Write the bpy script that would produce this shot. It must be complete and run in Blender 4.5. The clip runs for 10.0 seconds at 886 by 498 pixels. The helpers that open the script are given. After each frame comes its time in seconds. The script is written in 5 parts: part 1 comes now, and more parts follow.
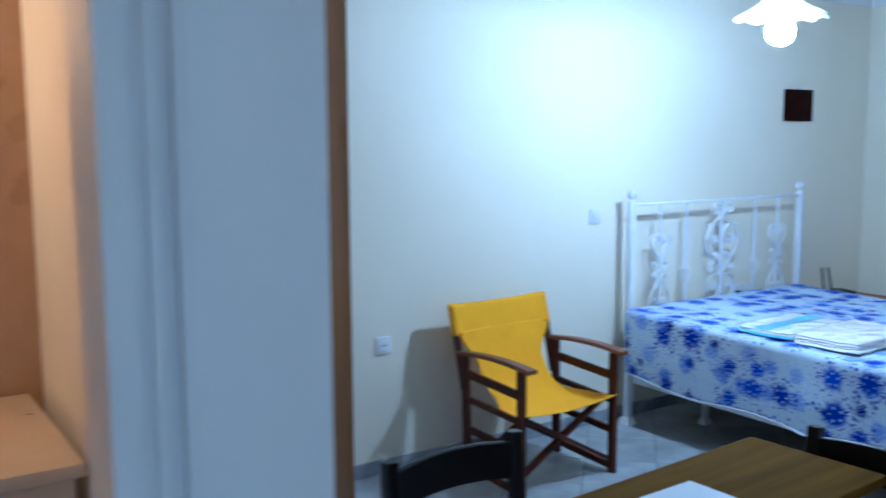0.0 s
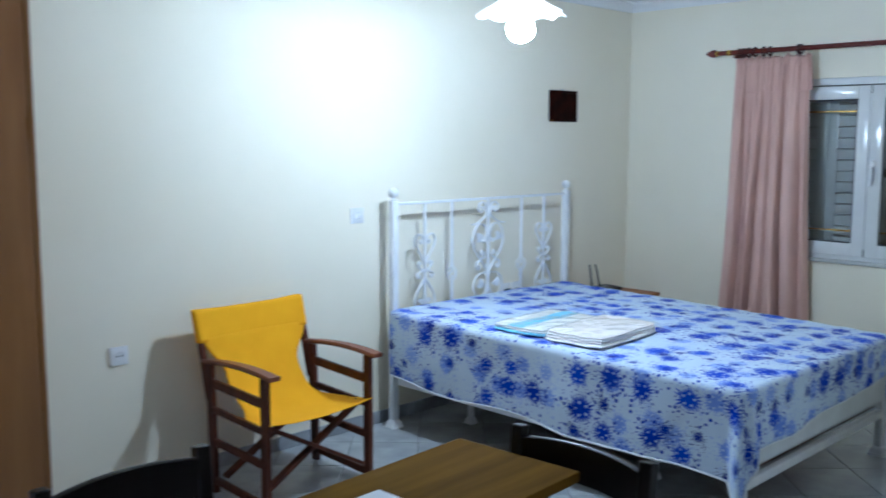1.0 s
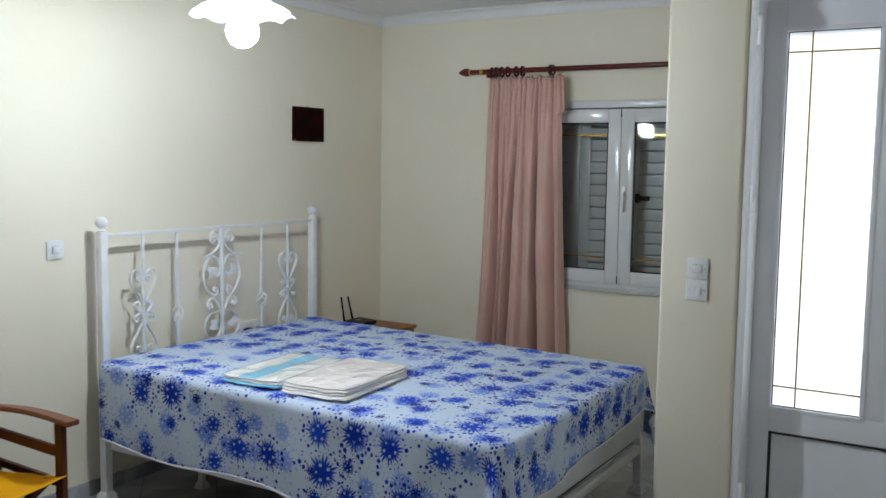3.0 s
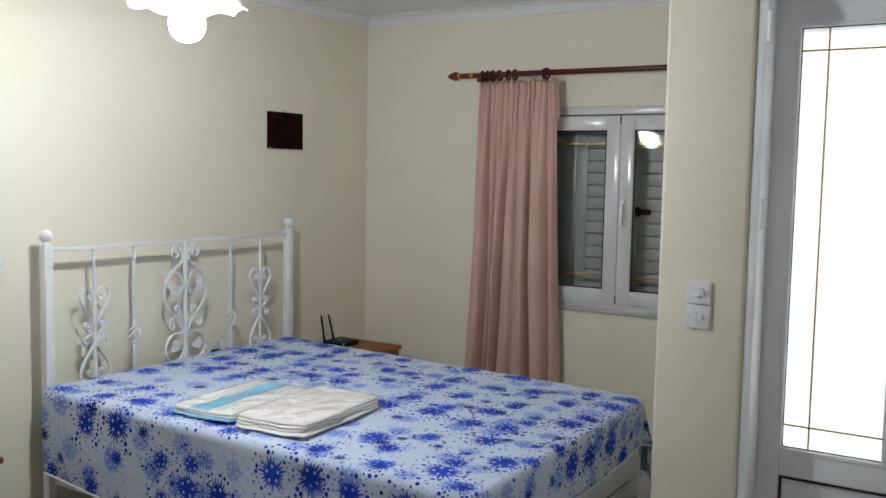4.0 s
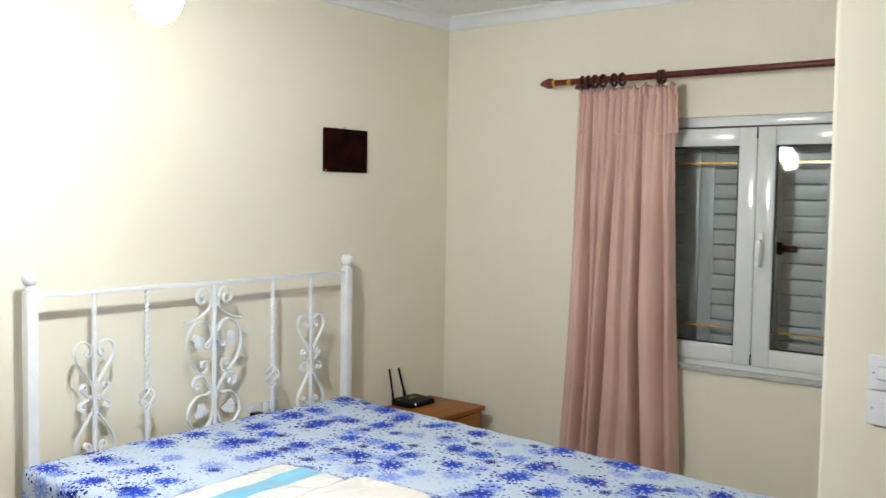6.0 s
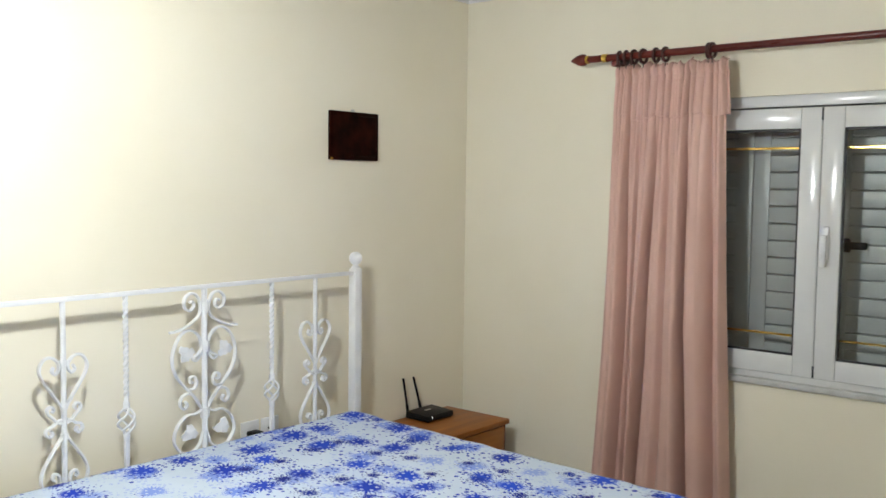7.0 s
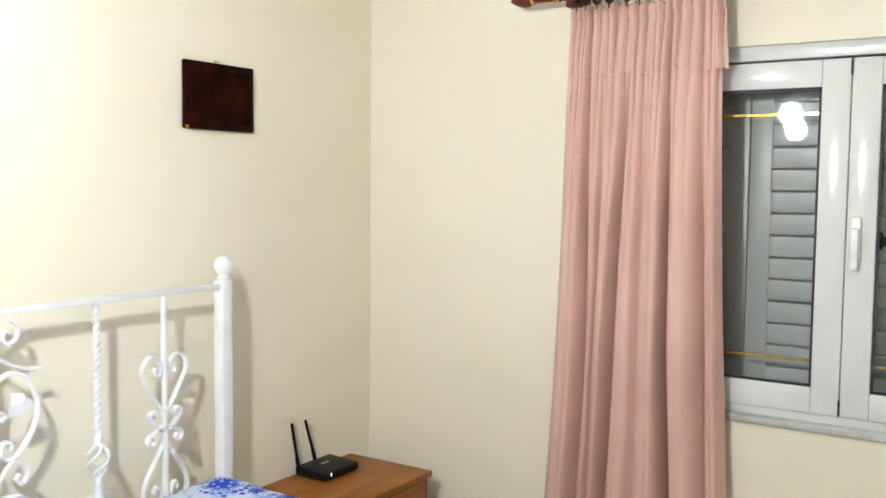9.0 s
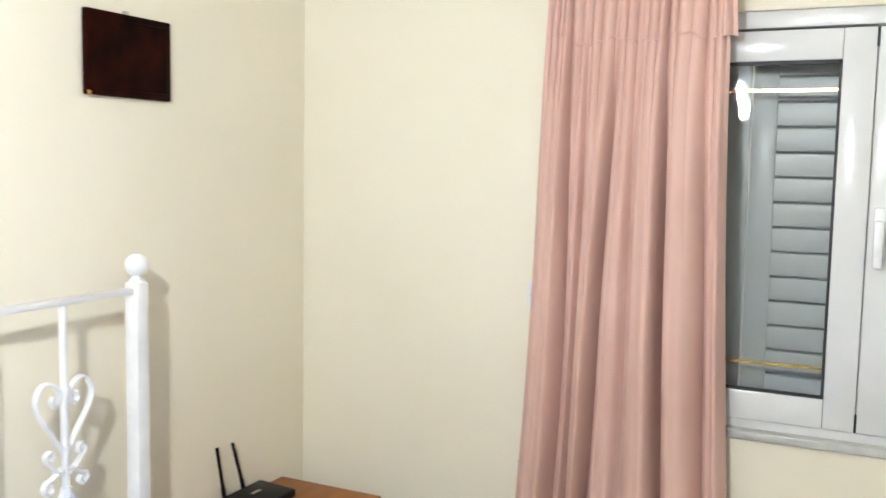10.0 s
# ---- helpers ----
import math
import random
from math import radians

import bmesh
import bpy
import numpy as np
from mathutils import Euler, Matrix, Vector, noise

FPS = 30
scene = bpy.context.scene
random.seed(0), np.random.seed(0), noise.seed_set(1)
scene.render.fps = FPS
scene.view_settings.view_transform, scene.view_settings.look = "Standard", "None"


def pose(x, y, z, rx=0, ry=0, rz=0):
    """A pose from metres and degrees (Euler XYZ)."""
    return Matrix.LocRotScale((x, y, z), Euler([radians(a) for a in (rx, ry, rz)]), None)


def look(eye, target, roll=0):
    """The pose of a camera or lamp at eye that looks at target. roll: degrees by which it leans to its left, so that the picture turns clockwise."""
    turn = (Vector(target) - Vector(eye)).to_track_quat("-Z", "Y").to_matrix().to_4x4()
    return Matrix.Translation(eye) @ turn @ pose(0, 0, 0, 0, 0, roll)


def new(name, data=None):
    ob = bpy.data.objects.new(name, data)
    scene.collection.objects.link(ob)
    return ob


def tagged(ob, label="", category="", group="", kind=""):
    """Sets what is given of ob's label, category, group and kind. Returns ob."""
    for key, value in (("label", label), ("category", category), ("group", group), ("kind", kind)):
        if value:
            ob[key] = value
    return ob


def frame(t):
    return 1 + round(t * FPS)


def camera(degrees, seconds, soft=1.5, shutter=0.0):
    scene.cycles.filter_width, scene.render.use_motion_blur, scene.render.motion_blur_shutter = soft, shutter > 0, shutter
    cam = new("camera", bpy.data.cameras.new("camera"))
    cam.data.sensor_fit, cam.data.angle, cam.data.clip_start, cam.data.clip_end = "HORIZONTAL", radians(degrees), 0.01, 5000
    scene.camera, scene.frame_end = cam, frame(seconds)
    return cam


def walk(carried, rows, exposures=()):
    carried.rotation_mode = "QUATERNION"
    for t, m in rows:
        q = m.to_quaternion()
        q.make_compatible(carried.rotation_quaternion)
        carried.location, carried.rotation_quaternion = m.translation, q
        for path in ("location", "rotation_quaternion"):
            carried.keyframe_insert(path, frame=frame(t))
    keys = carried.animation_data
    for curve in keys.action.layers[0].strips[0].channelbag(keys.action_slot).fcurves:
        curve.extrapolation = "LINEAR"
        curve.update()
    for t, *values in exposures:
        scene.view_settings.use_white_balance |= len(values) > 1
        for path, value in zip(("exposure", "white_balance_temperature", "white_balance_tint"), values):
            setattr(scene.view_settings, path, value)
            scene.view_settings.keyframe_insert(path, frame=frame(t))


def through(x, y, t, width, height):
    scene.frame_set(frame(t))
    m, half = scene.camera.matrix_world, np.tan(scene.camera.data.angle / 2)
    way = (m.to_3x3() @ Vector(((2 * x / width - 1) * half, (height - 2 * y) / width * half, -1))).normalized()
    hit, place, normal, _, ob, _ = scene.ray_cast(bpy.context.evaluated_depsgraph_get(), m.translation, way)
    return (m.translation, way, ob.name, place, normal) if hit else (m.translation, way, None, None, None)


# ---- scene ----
cam = camera(51.2, 10.0, soft=1.5, shutter=0.5)
PATH = [
    (0, (-0.244, -0.222, 1.568), (0.86, 1.428, 1.324), -0.3),
    (0.5, (-0.04, -0.247, 1.531), (1.225, 1.285, 1.298), 0.0),
    (1, (0.116, -0.314, 1.534), (1.511, 1.099, 1.297), 0.2),
    (1.5, (0.22, -0.295, 1.536), (1.743, 0.981, 1.311), 0.5),
    (2, (0.338, -0.259, 1.577), (1.97, 0.879, 1.369), 0.9),
    (2.5, (0.447, -0.155, 1.551), (2.141, 0.89, 1.357), 0.6),
    (2.7, (0.507, -0.114, 1.538), (2.212, 0.913, 1.346), 0.7),
    (3.8, (0.948, -0.031, 1.554), (2.645, 1.012, 1.38), 1.1),
    (4, (1.009, -0.001, 1.543), (2.704, 1.047, 1.374), 1.1),
    (4.5, (1.221, 0.097, 1.553), (2.893, 1.181, 1.382), 0.6),
    (5, (1.455, 0.188, 1.541), (3.086, 1.335, 1.387), 0.3),
    (5.5, (1.684, 0.264, 1.542), (3.268, 1.479, 1.419), 0.7),
    (6, (1.826, 0.367, 1.541), (3.378, 1.622, 1.427), 0.9),
    (6.2, (1.917, 0.39, 1.549), (3.449, 1.671, 1.427), 0.7),
    (7.3, (2.251, 0.774, 1.546), (3.785, 2.05, 1.405), 0.7),
    (7.5, (2.336, 0.821, 1.528), (3.864, 2.105, 1.397), 0.6),
    (8, (2.565, 0.976, 1.511), (4.113, 2.237, 1.388), -0.1),
    (8.5, (2.664, 1.197, 1.542), (4.302, 2.333, 1.384), 0.3),
    (9, (2.877, 1.323, 1.493), (4.553, 2.404, 1.352), 0.6),
    (9.5, (3.048, 1.514, 1.53), (4.756, 2.539, 1.349), 0.6),
    (10, (3.148, 1.713, 1.505), (4.939, 2.584, 1.317), 1.1),
]
EXPOSURES = [
    (0.0, 0.40, 4200, 4), (0.5, 0.38, 4650, 5), (1.0, 0.44, 4950, 6), (1.5, 0.48, 5200, 8), (2.0, 0.36, 5450, 9), (2.5, 0.10, 5750, 9),
    (4.0, 0.02, 6350, 12), (4.5, 0.02, 6450, 12), (5.0, 0.10, 6500, 11), (5.5, 0.50, 6550, 10), (6.0, 0.72, 6600, 10), (7.5, 0.62, 6700, 10),
    (8.0, 0.48, 6750, 10), (8.5, 0.95, 6720, 10), (9.0, 1.32, 6700, 11), (9.5, 1.44, 6620, 12), (10.0, 1.40, 6560, 12),
]
walk(cam, [(t, look(eye, target, roll)) for t, eye, target, roll in PATH], EXPOSURES)


# ---- world and lights ----
WALL_N, WALL_E, STUB, CEIL = 3.40, 5.60, 4.135, 2.455
world = bpy.data.worlds.new("world")
scene.world = world
world.use_nodes = True
wn = world.node_tree.nodes
sky = wn.new("ShaderNodeTexSky")
sky.sky_type, sky.sun_disc = "NISHITA", False
sky.sun_elevation, sky.sun_rotation = radians(38), radians(100)
wn["Background"].inputs["Strength"].default_value = 0.15
world.node_tree.links.new(sky.outputs["Color"], wn["Background"].inputs["Color"])
sun = new("sun", bpy.data.lights.new("sun", "SUN"))
sun.data.energy, sun.data.angle, sun.data.color = 5.0, radians(4), (1.0, 0.96, 0.9)
sun.matrix_world = look((12, -1.5, 9), (4.4, 0.3, 1.0))
BULB_POWER = 420.0


# ---- materials ----
def nodes_of(name):
    m = bpy.data.materials.new(name)
    m.use_nodes = True
    t = m.node_tree
    return m, t.nodes, t.links, t.nodes["Principled BSDF"]


def put(b, **kw):
    names = {"rough": "Roughness", "metal": "Metallic", "coat": "Coat Weight", "spec": "Specular IOR Level",
             "trans": "Transmission Weight", "sheen": "Sheen Weight", "alpha": "Alpha"}
    for k, v in kw.items():
        b.inputs[names[k]].default_value = v


def finish(name, dark, light, scale=6.0, rough=0.5, rough_var=0.1, bump=0.1, bump_scale=120.0, stretch=(1, 1, 1),
           detail=6.0, metal=0.0, coat=0.0, spec=0.5, distance=0.002, vary=0.0):
    """A surface with colour variation, uneven gloss and fine relief in object space."""
    m, n, l, b = nodes_of(name)
    tc, mp = n.new("ShaderNodeTexCoord"), n.new("ShaderNodeMapping")
    mp.inputs["Scale"].default_value = stretch
    l.new(tc.outputs["Object"], mp.inputs["Vector"])
    big, ramp = n.new("ShaderNodeTexNoise"), n.new("ShaderNodeValToRGB")
    big.inputs["Scale"].default_value, big.inputs["Detail"].default_value = scale, detail
    l.new(mp.outputs["Vector"], big.inputs["Vector"])
    ramp.color_ramp.elements[0].position, ramp.color_ramp.elements[1].position = 0.32, 0.68
    ramp.color_ramp.elements[0].color, ramp.color_ramp.elements[1].color = (*dark, 1), (*light, 1)
    l.new(big.outputs["Fac"], ramp.inputs["Fac"])
    colour = ramp.outputs["Color"]
    if vary:
        info, hsv, rng = n.new("ShaderNodeObjectInfo"), n.new("ShaderNodeHueSaturation"), n.new("ShaderNodeMapRange")
        rng.inputs["To Min"].default_value, rng.inputs["To Max"].default_value = 1 - vary, 1 + vary
        l.new(info.outputs["Random"], rng.inputs["Value"])
        l.new(rng.outputs["Result"], hsv.inputs["Value"])
        l.new(colour, hsv.inputs["Color"])
        colour = hsv.outputs["Color"]
    l.new(colour, b.inputs["Base Color"])
    rr = n.new("ShaderNodeMapRange")
    rr.inputs["To Min"].default_value, rr.inputs["To Max"].default_value = rough - rough_var, rough + rough_var
    fine = n.new("ShaderNodeTexNoise")
    fine.inputs["Scale"].default_value, fine.inputs["Detail"].default_value = bump_scale, 4.0
    l.new(mp.outputs["Vector"], fine.inputs["Vector"])
    l.new(big.outputs["Fac"], rr.inputs["Value"])
    l.new(rr.outputs["Result"], b.inputs["Roughness"])
    if bump:
        bp = n.new("ShaderNodeBump")
        bp.inputs["Strength"].default_value, bp.inputs["Distance"].default_value = bump, distance
        l.new(fine.outputs["Fac"], bp.inputs["Height"])
        l.new(bp.outputs["Normal"], b.inputs["Normal"])
    put(b, metal=metal, coat=coat, spec=spec)
    return m


def wood(name, dark, light, along="x", rough=0.4, coat=0.15, scale=9.0, bump=0.12, spec=0.35):
    s = {"x": (0.10, 1, 1), "y": (1, 0.10, 1), "z": (1, 1, 0.10)}[along]
    m = finish(name, dark, light, scale=scale * 2.2, rough=rough, rough_var=0.08, bump=bump, bump_scale=60, stretch=s, detail=9, coat=coat, distance=0.001, spec=spec)
    return m


def glow(name, colour, strength):
    m, n, l, b = nodes_of(name)
    b.inputs["Base Color"].default_value = (*colour, 1)
    b.inputs["Emission Color"].default_value, b.inputs["Emission Strength"].default_value = (*colour, 1), strength
    return m


def cloth(name, dark, light, weave=900.0, through=0.0, scale=5.0, sheen=0.2, sheer=0.0):
    m, n, l, b = nodes_of(name)
    tc, noi, ramp = n.new("ShaderNodeTexCoord"), n.new("ShaderNodeTexNoise"), n.new("ShaderNodeValToRGB")
    noi.inputs["Scale"].default_value, noi.inputs["Detail"].default_value = scale, 7
    l.new(tc.outputs["Object"], noi.inputs["Vector"])
    ramp.color_ramp.elements[0].position, ramp.color_ramp.elements[1].position = 0.3, 0.7
    ramp.color_ramp.elements[0].color, ramp.color_ramp.elements[1].color = (*dark, 1), (*light, 1)
    l.new(noi.outputs["Fac"], ramp.inputs["Fac"])
    l.new(ramp.outputs["Color"], b.inputs["Base Color"])
    wv, bp = n.new("ShaderNodeTexNoise"), n.new("ShaderNodeBump")
    wv.inputs["Scale"].default_value = weave
    l.new(tc.outputs["Object"], wv.inputs["Vector"])
    bp.inputs["Strength"].default_value, bp.inputs["Distance"].default_value = 0.25, 0.0008
    l.new(wv.outputs["Fac"], bp.inputs["Height"])
    l.new(bp.outputs["Normal"], b.inputs["Normal"])
    put(b, rough=0.85, sheen=sheen, spec=0.2)
    if through:
        tr, mix = n.new("ShaderNodeBsdfTranslucent"), n.new("ShaderNodeMixShader")
        l.new(ramp.outputs["Color"], tr.inputs["Color"])
        mix.inputs["Fac"].default_value = through
        l.new(b.outputs["BSDF"], mix.inputs[1])
        l.new(tr.outputs["BSDF"], mix.inputs[2])
        shader = mix.outputs["Shader"]
        if sheer:
            gap, web = n.new("ShaderNodeBsdfTransparent"), n.new("ShaderNodeMixShader")
            web.inputs["Fac"].default_value = sheer
            l.new(shader, web.inputs[1])
            l.new(gap.outputs["BSDF"], web.inputs[2])
            shader = web.outputs["Shader"]
        l.new(shader, n["Material Output"].inputs["Surface"])
    return m


def clear_glass(name, tint=(0.97, 0.98, 0.975), rough=0.0, gain=1.0):
    m, n, l, b = nodes_of(name)
    tr, gl, mix, lw = (n.new(k) for k in ("ShaderNodeBsdfTransparent", "ShaderNodeBsdfGlossy", "ShaderNodeMixShader", "ShaderNodeLayerWeight"))
    tr.inputs["Color"].default_value = (*tint, 1)
    gl.inputs["Roughness"].default_value = rough
    lw.inputs["Blend"].default_value = 0.5
    power, mul = n.new("ShaderNodeMath"), n.new("ShaderNodeMath")
    power.operation, mul.operation, mul.use_clamp = "POWER", "MULTIPLY_ADD", True
    power.inputs[1].default_value = 5.0
    mul.inputs[1].default_value, mul.inputs[2].default_value = 0.95 * gain, 0.045 * gain
    l.new(lw.outputs["Facing"], power.inputs[0])
    l.new(power.outputs["Value"], mul.inputs[0])
    l.new(mul.outputs["Value"], mix.inputs["Fac"])
    l.new(tr.outputs["BSDF"], mix.inputs[1])
    l.new(gl.outputs["BSDF"], mix.inputs[2])
    l.new(mix.outputs["Shader"], n["Material Output"].inputs["Surface"])
    return m


def frosted(name, colour, body=0.3):
    m, n, l, b = nodes_of(name)
    tr, mix = n.new("ShaderNodeBsdfTranslucent"), n.new("ShaderNodeMixShader")
    tr.inputs["Color"].default_value = (*colour, 1)
    b.inputs["Base Color"].default_value = (*colour, 1)
    put(b, rough=0.35)
    mix.inputs["Fac"].default_value = 1 - body
    l.new(b.outputs["BSDF"], mix.inputs[1])
    l.new(tr.outputs["BSDF"], mix.inputs[2])
    l.new(mix.outputs["Shader"], n["Material Output"].inputs["Surface"])
    return m


def flower_print(name):
    """White cotton printed with blue starbursts and specks, laid out on the cloth's own UV in metres."""
    m, n, l, b = nodes_of(name)

    def math(op, a, c=None, d=None, clamp=False):
        k = n.new("ShaderNodeMath")
        k.operation, k.use_clamp = op, clamp
        for i, v in enumerate((a, c, d)):
            if v is None:
                continue
            if isinstance(v, (int, float)):
                k.inputs[i].default_value = v
            else:
                l.new(v, k.inputs[i])
        return k.outputs["Value"]

    uv = n.new("ShaderNodeUVMap").outputs["UV"]
    wob = n.new("ShaderNodeTexNoise")
    wob.noise_dimensions = "2D"
    wob.inputs["Scale"].default_value, wob.inputs["Detail"].default_value = 14, 2
    l.new(uv, wob.inputs["Vector"])
    base = n.new("ShaderNodeValToRGB")
    base.color_ramp.elements[0].color, base.color_ramp.elements[1].color = (0.545, 0.635, 0.765, 1), (0.625, 0.710, 0.83, 1)
    l.new(wob.outputs["Fac"], base.inputs["Fac"])
    colour = base.outputs["Color"]

    def layer(colour, cell, shift, r0, r1, rays, lo, hi, keep, fringe, dot_ink=1.0):
        """Dandelion heads scattered about a cell apart: a spiky core, fine stalks and dots thrown outward."""
        mp = n.new("ShaderNodeMapping")
        mp.inputs["Location"].default_value = (shift, shift * 1.7, 0)
        mp.inputs["Scale"].default_value = (1 / cell, 1 / cell, 1)
        l.new(uv, mp.inputs["Vector"])
        vo = n.new("ShaderNodeTexVoronoi")
        vo.voronoi_dimensions = "2D"
        vo.inputs["Scale"].default_value, vo.inputs["Randomness"].default_value = 1.0, 0.62
        l.new(mp.outputs["Vector"], vo.inputs["Vector"])
        sub, sep, col = n.new("ShaderNodeVectorMath"), n.new("ShaderNodeSeparateXYZ"), n.new("ShaderNodeSeparateColor")
        sub.operation = "SUBTRACT"
        l.new(mp.outputs["Vector"], sub.inputs[0])
        l.new(vo.outputs["Position"], sub.inputs[1])
        l.new(sub.outputs["Vector"], sep.inputs["Vector"])
        l.new(vo.outputs["Color"], col.inputs["Color"])
        size = math("ADD", math("MULTIPLY", col.outputs["Red"], r1 - r0), r0)
        rr = math("DIVIDE", vo.outputs["Distance"], size)
        turn = math("MULTIPLY", math("ARCTAN2", sep.outputs["Y"], sep.outputs["X"]), rays / 6.28318)
        turn = math("ADD", math("ADD", turn, math("MULTIPLY", col.outputs["Blue"], 9.0)), 40.0)
        # uneven reach of the core from ray to ray
        beam = n.new("ShaderNodeTexWhiteNoise")
        beam.noise_dimensions = "2D"
        at = n.new("ShaderNodeCombineXYZ")
        l.new(math("FLOOR", turn), at.inputs["X"])
        l.new(col.outputs["Red"], at.inputs["Y"])
        l.new(at.outputs["Vector"], beam.inputs["Vector"])
        tooth = math("SUBTRACT", 1.0, math("MULTIPLY", math("ABSOLUTE", math("SUBTRACT", math("FRACT", turn), 0.5)), 2.0))
        reach = math("ADD", 0.40, math("MULTIPLY", tooth, math("ADD", 0.06, math("MULTIPLY", beam.outputs["Value"], 0.26))))
        core = math("DIVIDE", math("SUBTRACT", reach, rr), 0.13, clamp=True)
        # dots on rings round the core, fewer and smaller outward
        rings = 5.2
        q = math("MULTIPLY", rr, rings)
        ring = math("FLOOR", q)
        turn2 = math("ADD", turn, math("MULTIPLY", ring, 0.5))
        hsh = n.new("ShaderNodeTexWhiteNoise")
        hsh.noise_dimensions = "3D"
        key = n.new("ShaderNodeCombineXYZ")
        l.new(math("FLOOR", turn2), key.inputs["X"])
        l.new(ring, key.inputs["Y"])
        l.new(col.outputs["Green"], key.inputs["Z"])
        l.new(key.outputs["Vector"], hsh.inputs["Vector"])
        du = math("MULTIPLY", math("MULTIPLY", math("SUBTRACT", math("FRACT", turn2), 0.5), 6.28318 / rays), rr)
        dv = math("DIVIDE", math("SUBTRACT", math("FRACT", q), 0.5), rings)
        away = math("SQRT", math("ADD", math("MULTIPLY", du, du), math("MULTIPLY", dv, dv)))
        dot_r = math("ADD", 0.026, math("MULTIPLY", hsh.outputs["Value"], 0.066))
        dot = math("DIVIDE", math("SUBTRACT", dot_r, away), 0.015, clamp=True)
        shown = math("GREATER_THAN", math("FRACT", math("MULTIPLY", hsh.outputs["Value"], 7.31)), math("MULTIPLY", math("SUBTRACT", rr, 0.18), 0.80))
        dots = math("MULTIPLY", math("MULTIPLY", dot, shown), math("MULTIPLY", math("LESS_THAN", rr, fringe), math("GREATER_THAN", rr, 0.5)))
        # pale eyes inside the core
        wide = math("MULTIPLY", turn, 5.0 / rays)
        ex = math("MULTIPLY", math("MULTIPLY", math("SUBTRACT", math("FRACT", wide), 0.5), 6.28318 / 5.0), rr)
        ey = math("SUBTRACT", rr, 0.24)
        eye = math("LESS_THAN", math("SQRT", math("ADD", math("MULTIPLY", ex, ex), math("MULTIPLY", ey, ey))), 0.055)
        kept = math("LESS_THAN", col.outputs["Green"], keep)
        core = math("MULTIPLY", math("MULTIPLY", core, math("SUBTRACT", 1.0, math("MULTIPLY", eye, 0.8))), kept)
        spray = n.new("ShaderNodeMix")
        spray.data_type = "RGBA"
        l.new(math("MULTIPLY", math("MULTIPLY", dots, kept), dot_ink), spray.inputs[0])
        l.new(colour, spray.inputs[6])
        spray.inputs[7].default_value = (*lo, 1)
        ink = n.new("ShaderNodeMix")
        ink.data_type = "RGBA"
        ink.inputs[6].default_value, ink.inputs[7].default_value = (*lo, 1), (*hi, 1)
        l.new(col.outputs["Blue"], ink.inputs[0])
        mix = n.new("ShaderNodeMix")
        mix.data_type = "RGBA"
        l.new(core, mix.inputs[0])
        l.new(spray.outputs[2], mix.inputs[6])
        l.new(ink.outputs[2], mix.inputs[7])
        return mix.outputs[2]

    colour = layer(colour, 0.160, 3.3, 0.50, 0.68, 23, (0.30, 0.40, 0.76), (0.17, 0.27, 0.74), 0.88, 1.2, 0.6)
    colour = layer(colour, 0.185, 7.1, 0.44, 0.66, 23, (0.006, 0.035, 0.42), (0.018, 0.080, 0.62), 0.86, 1.5)
    colour = layer(colour, 0.150, 1.9, 0.26, 0.40, 19, (0.003, 0.014, 0.22), (0.005, 0.040, 0.42), 0.50, 1.8)
    l.new(colour, b.inputs["Base Color"])
    wv, bp = n.new("ShaderNodeTexNoise"), n.new("ShaderNodeBump")
    wv.inputs["Scale"].default_value = 700
    bp.inputs["Strength"].default_value, bp.inputs["Distance"].default_value = 0.2, 0.0008
    l.new(uv, wv.inputs["Vector"])
    l.new(wv.outputs["Fac"], bp.inputs["Height"])
    l.new(bp.outputs["Normal"], b.inputs["Normal"])
    put(b, rough=0.85, sheen=0.04, spec=0.12)
    return m


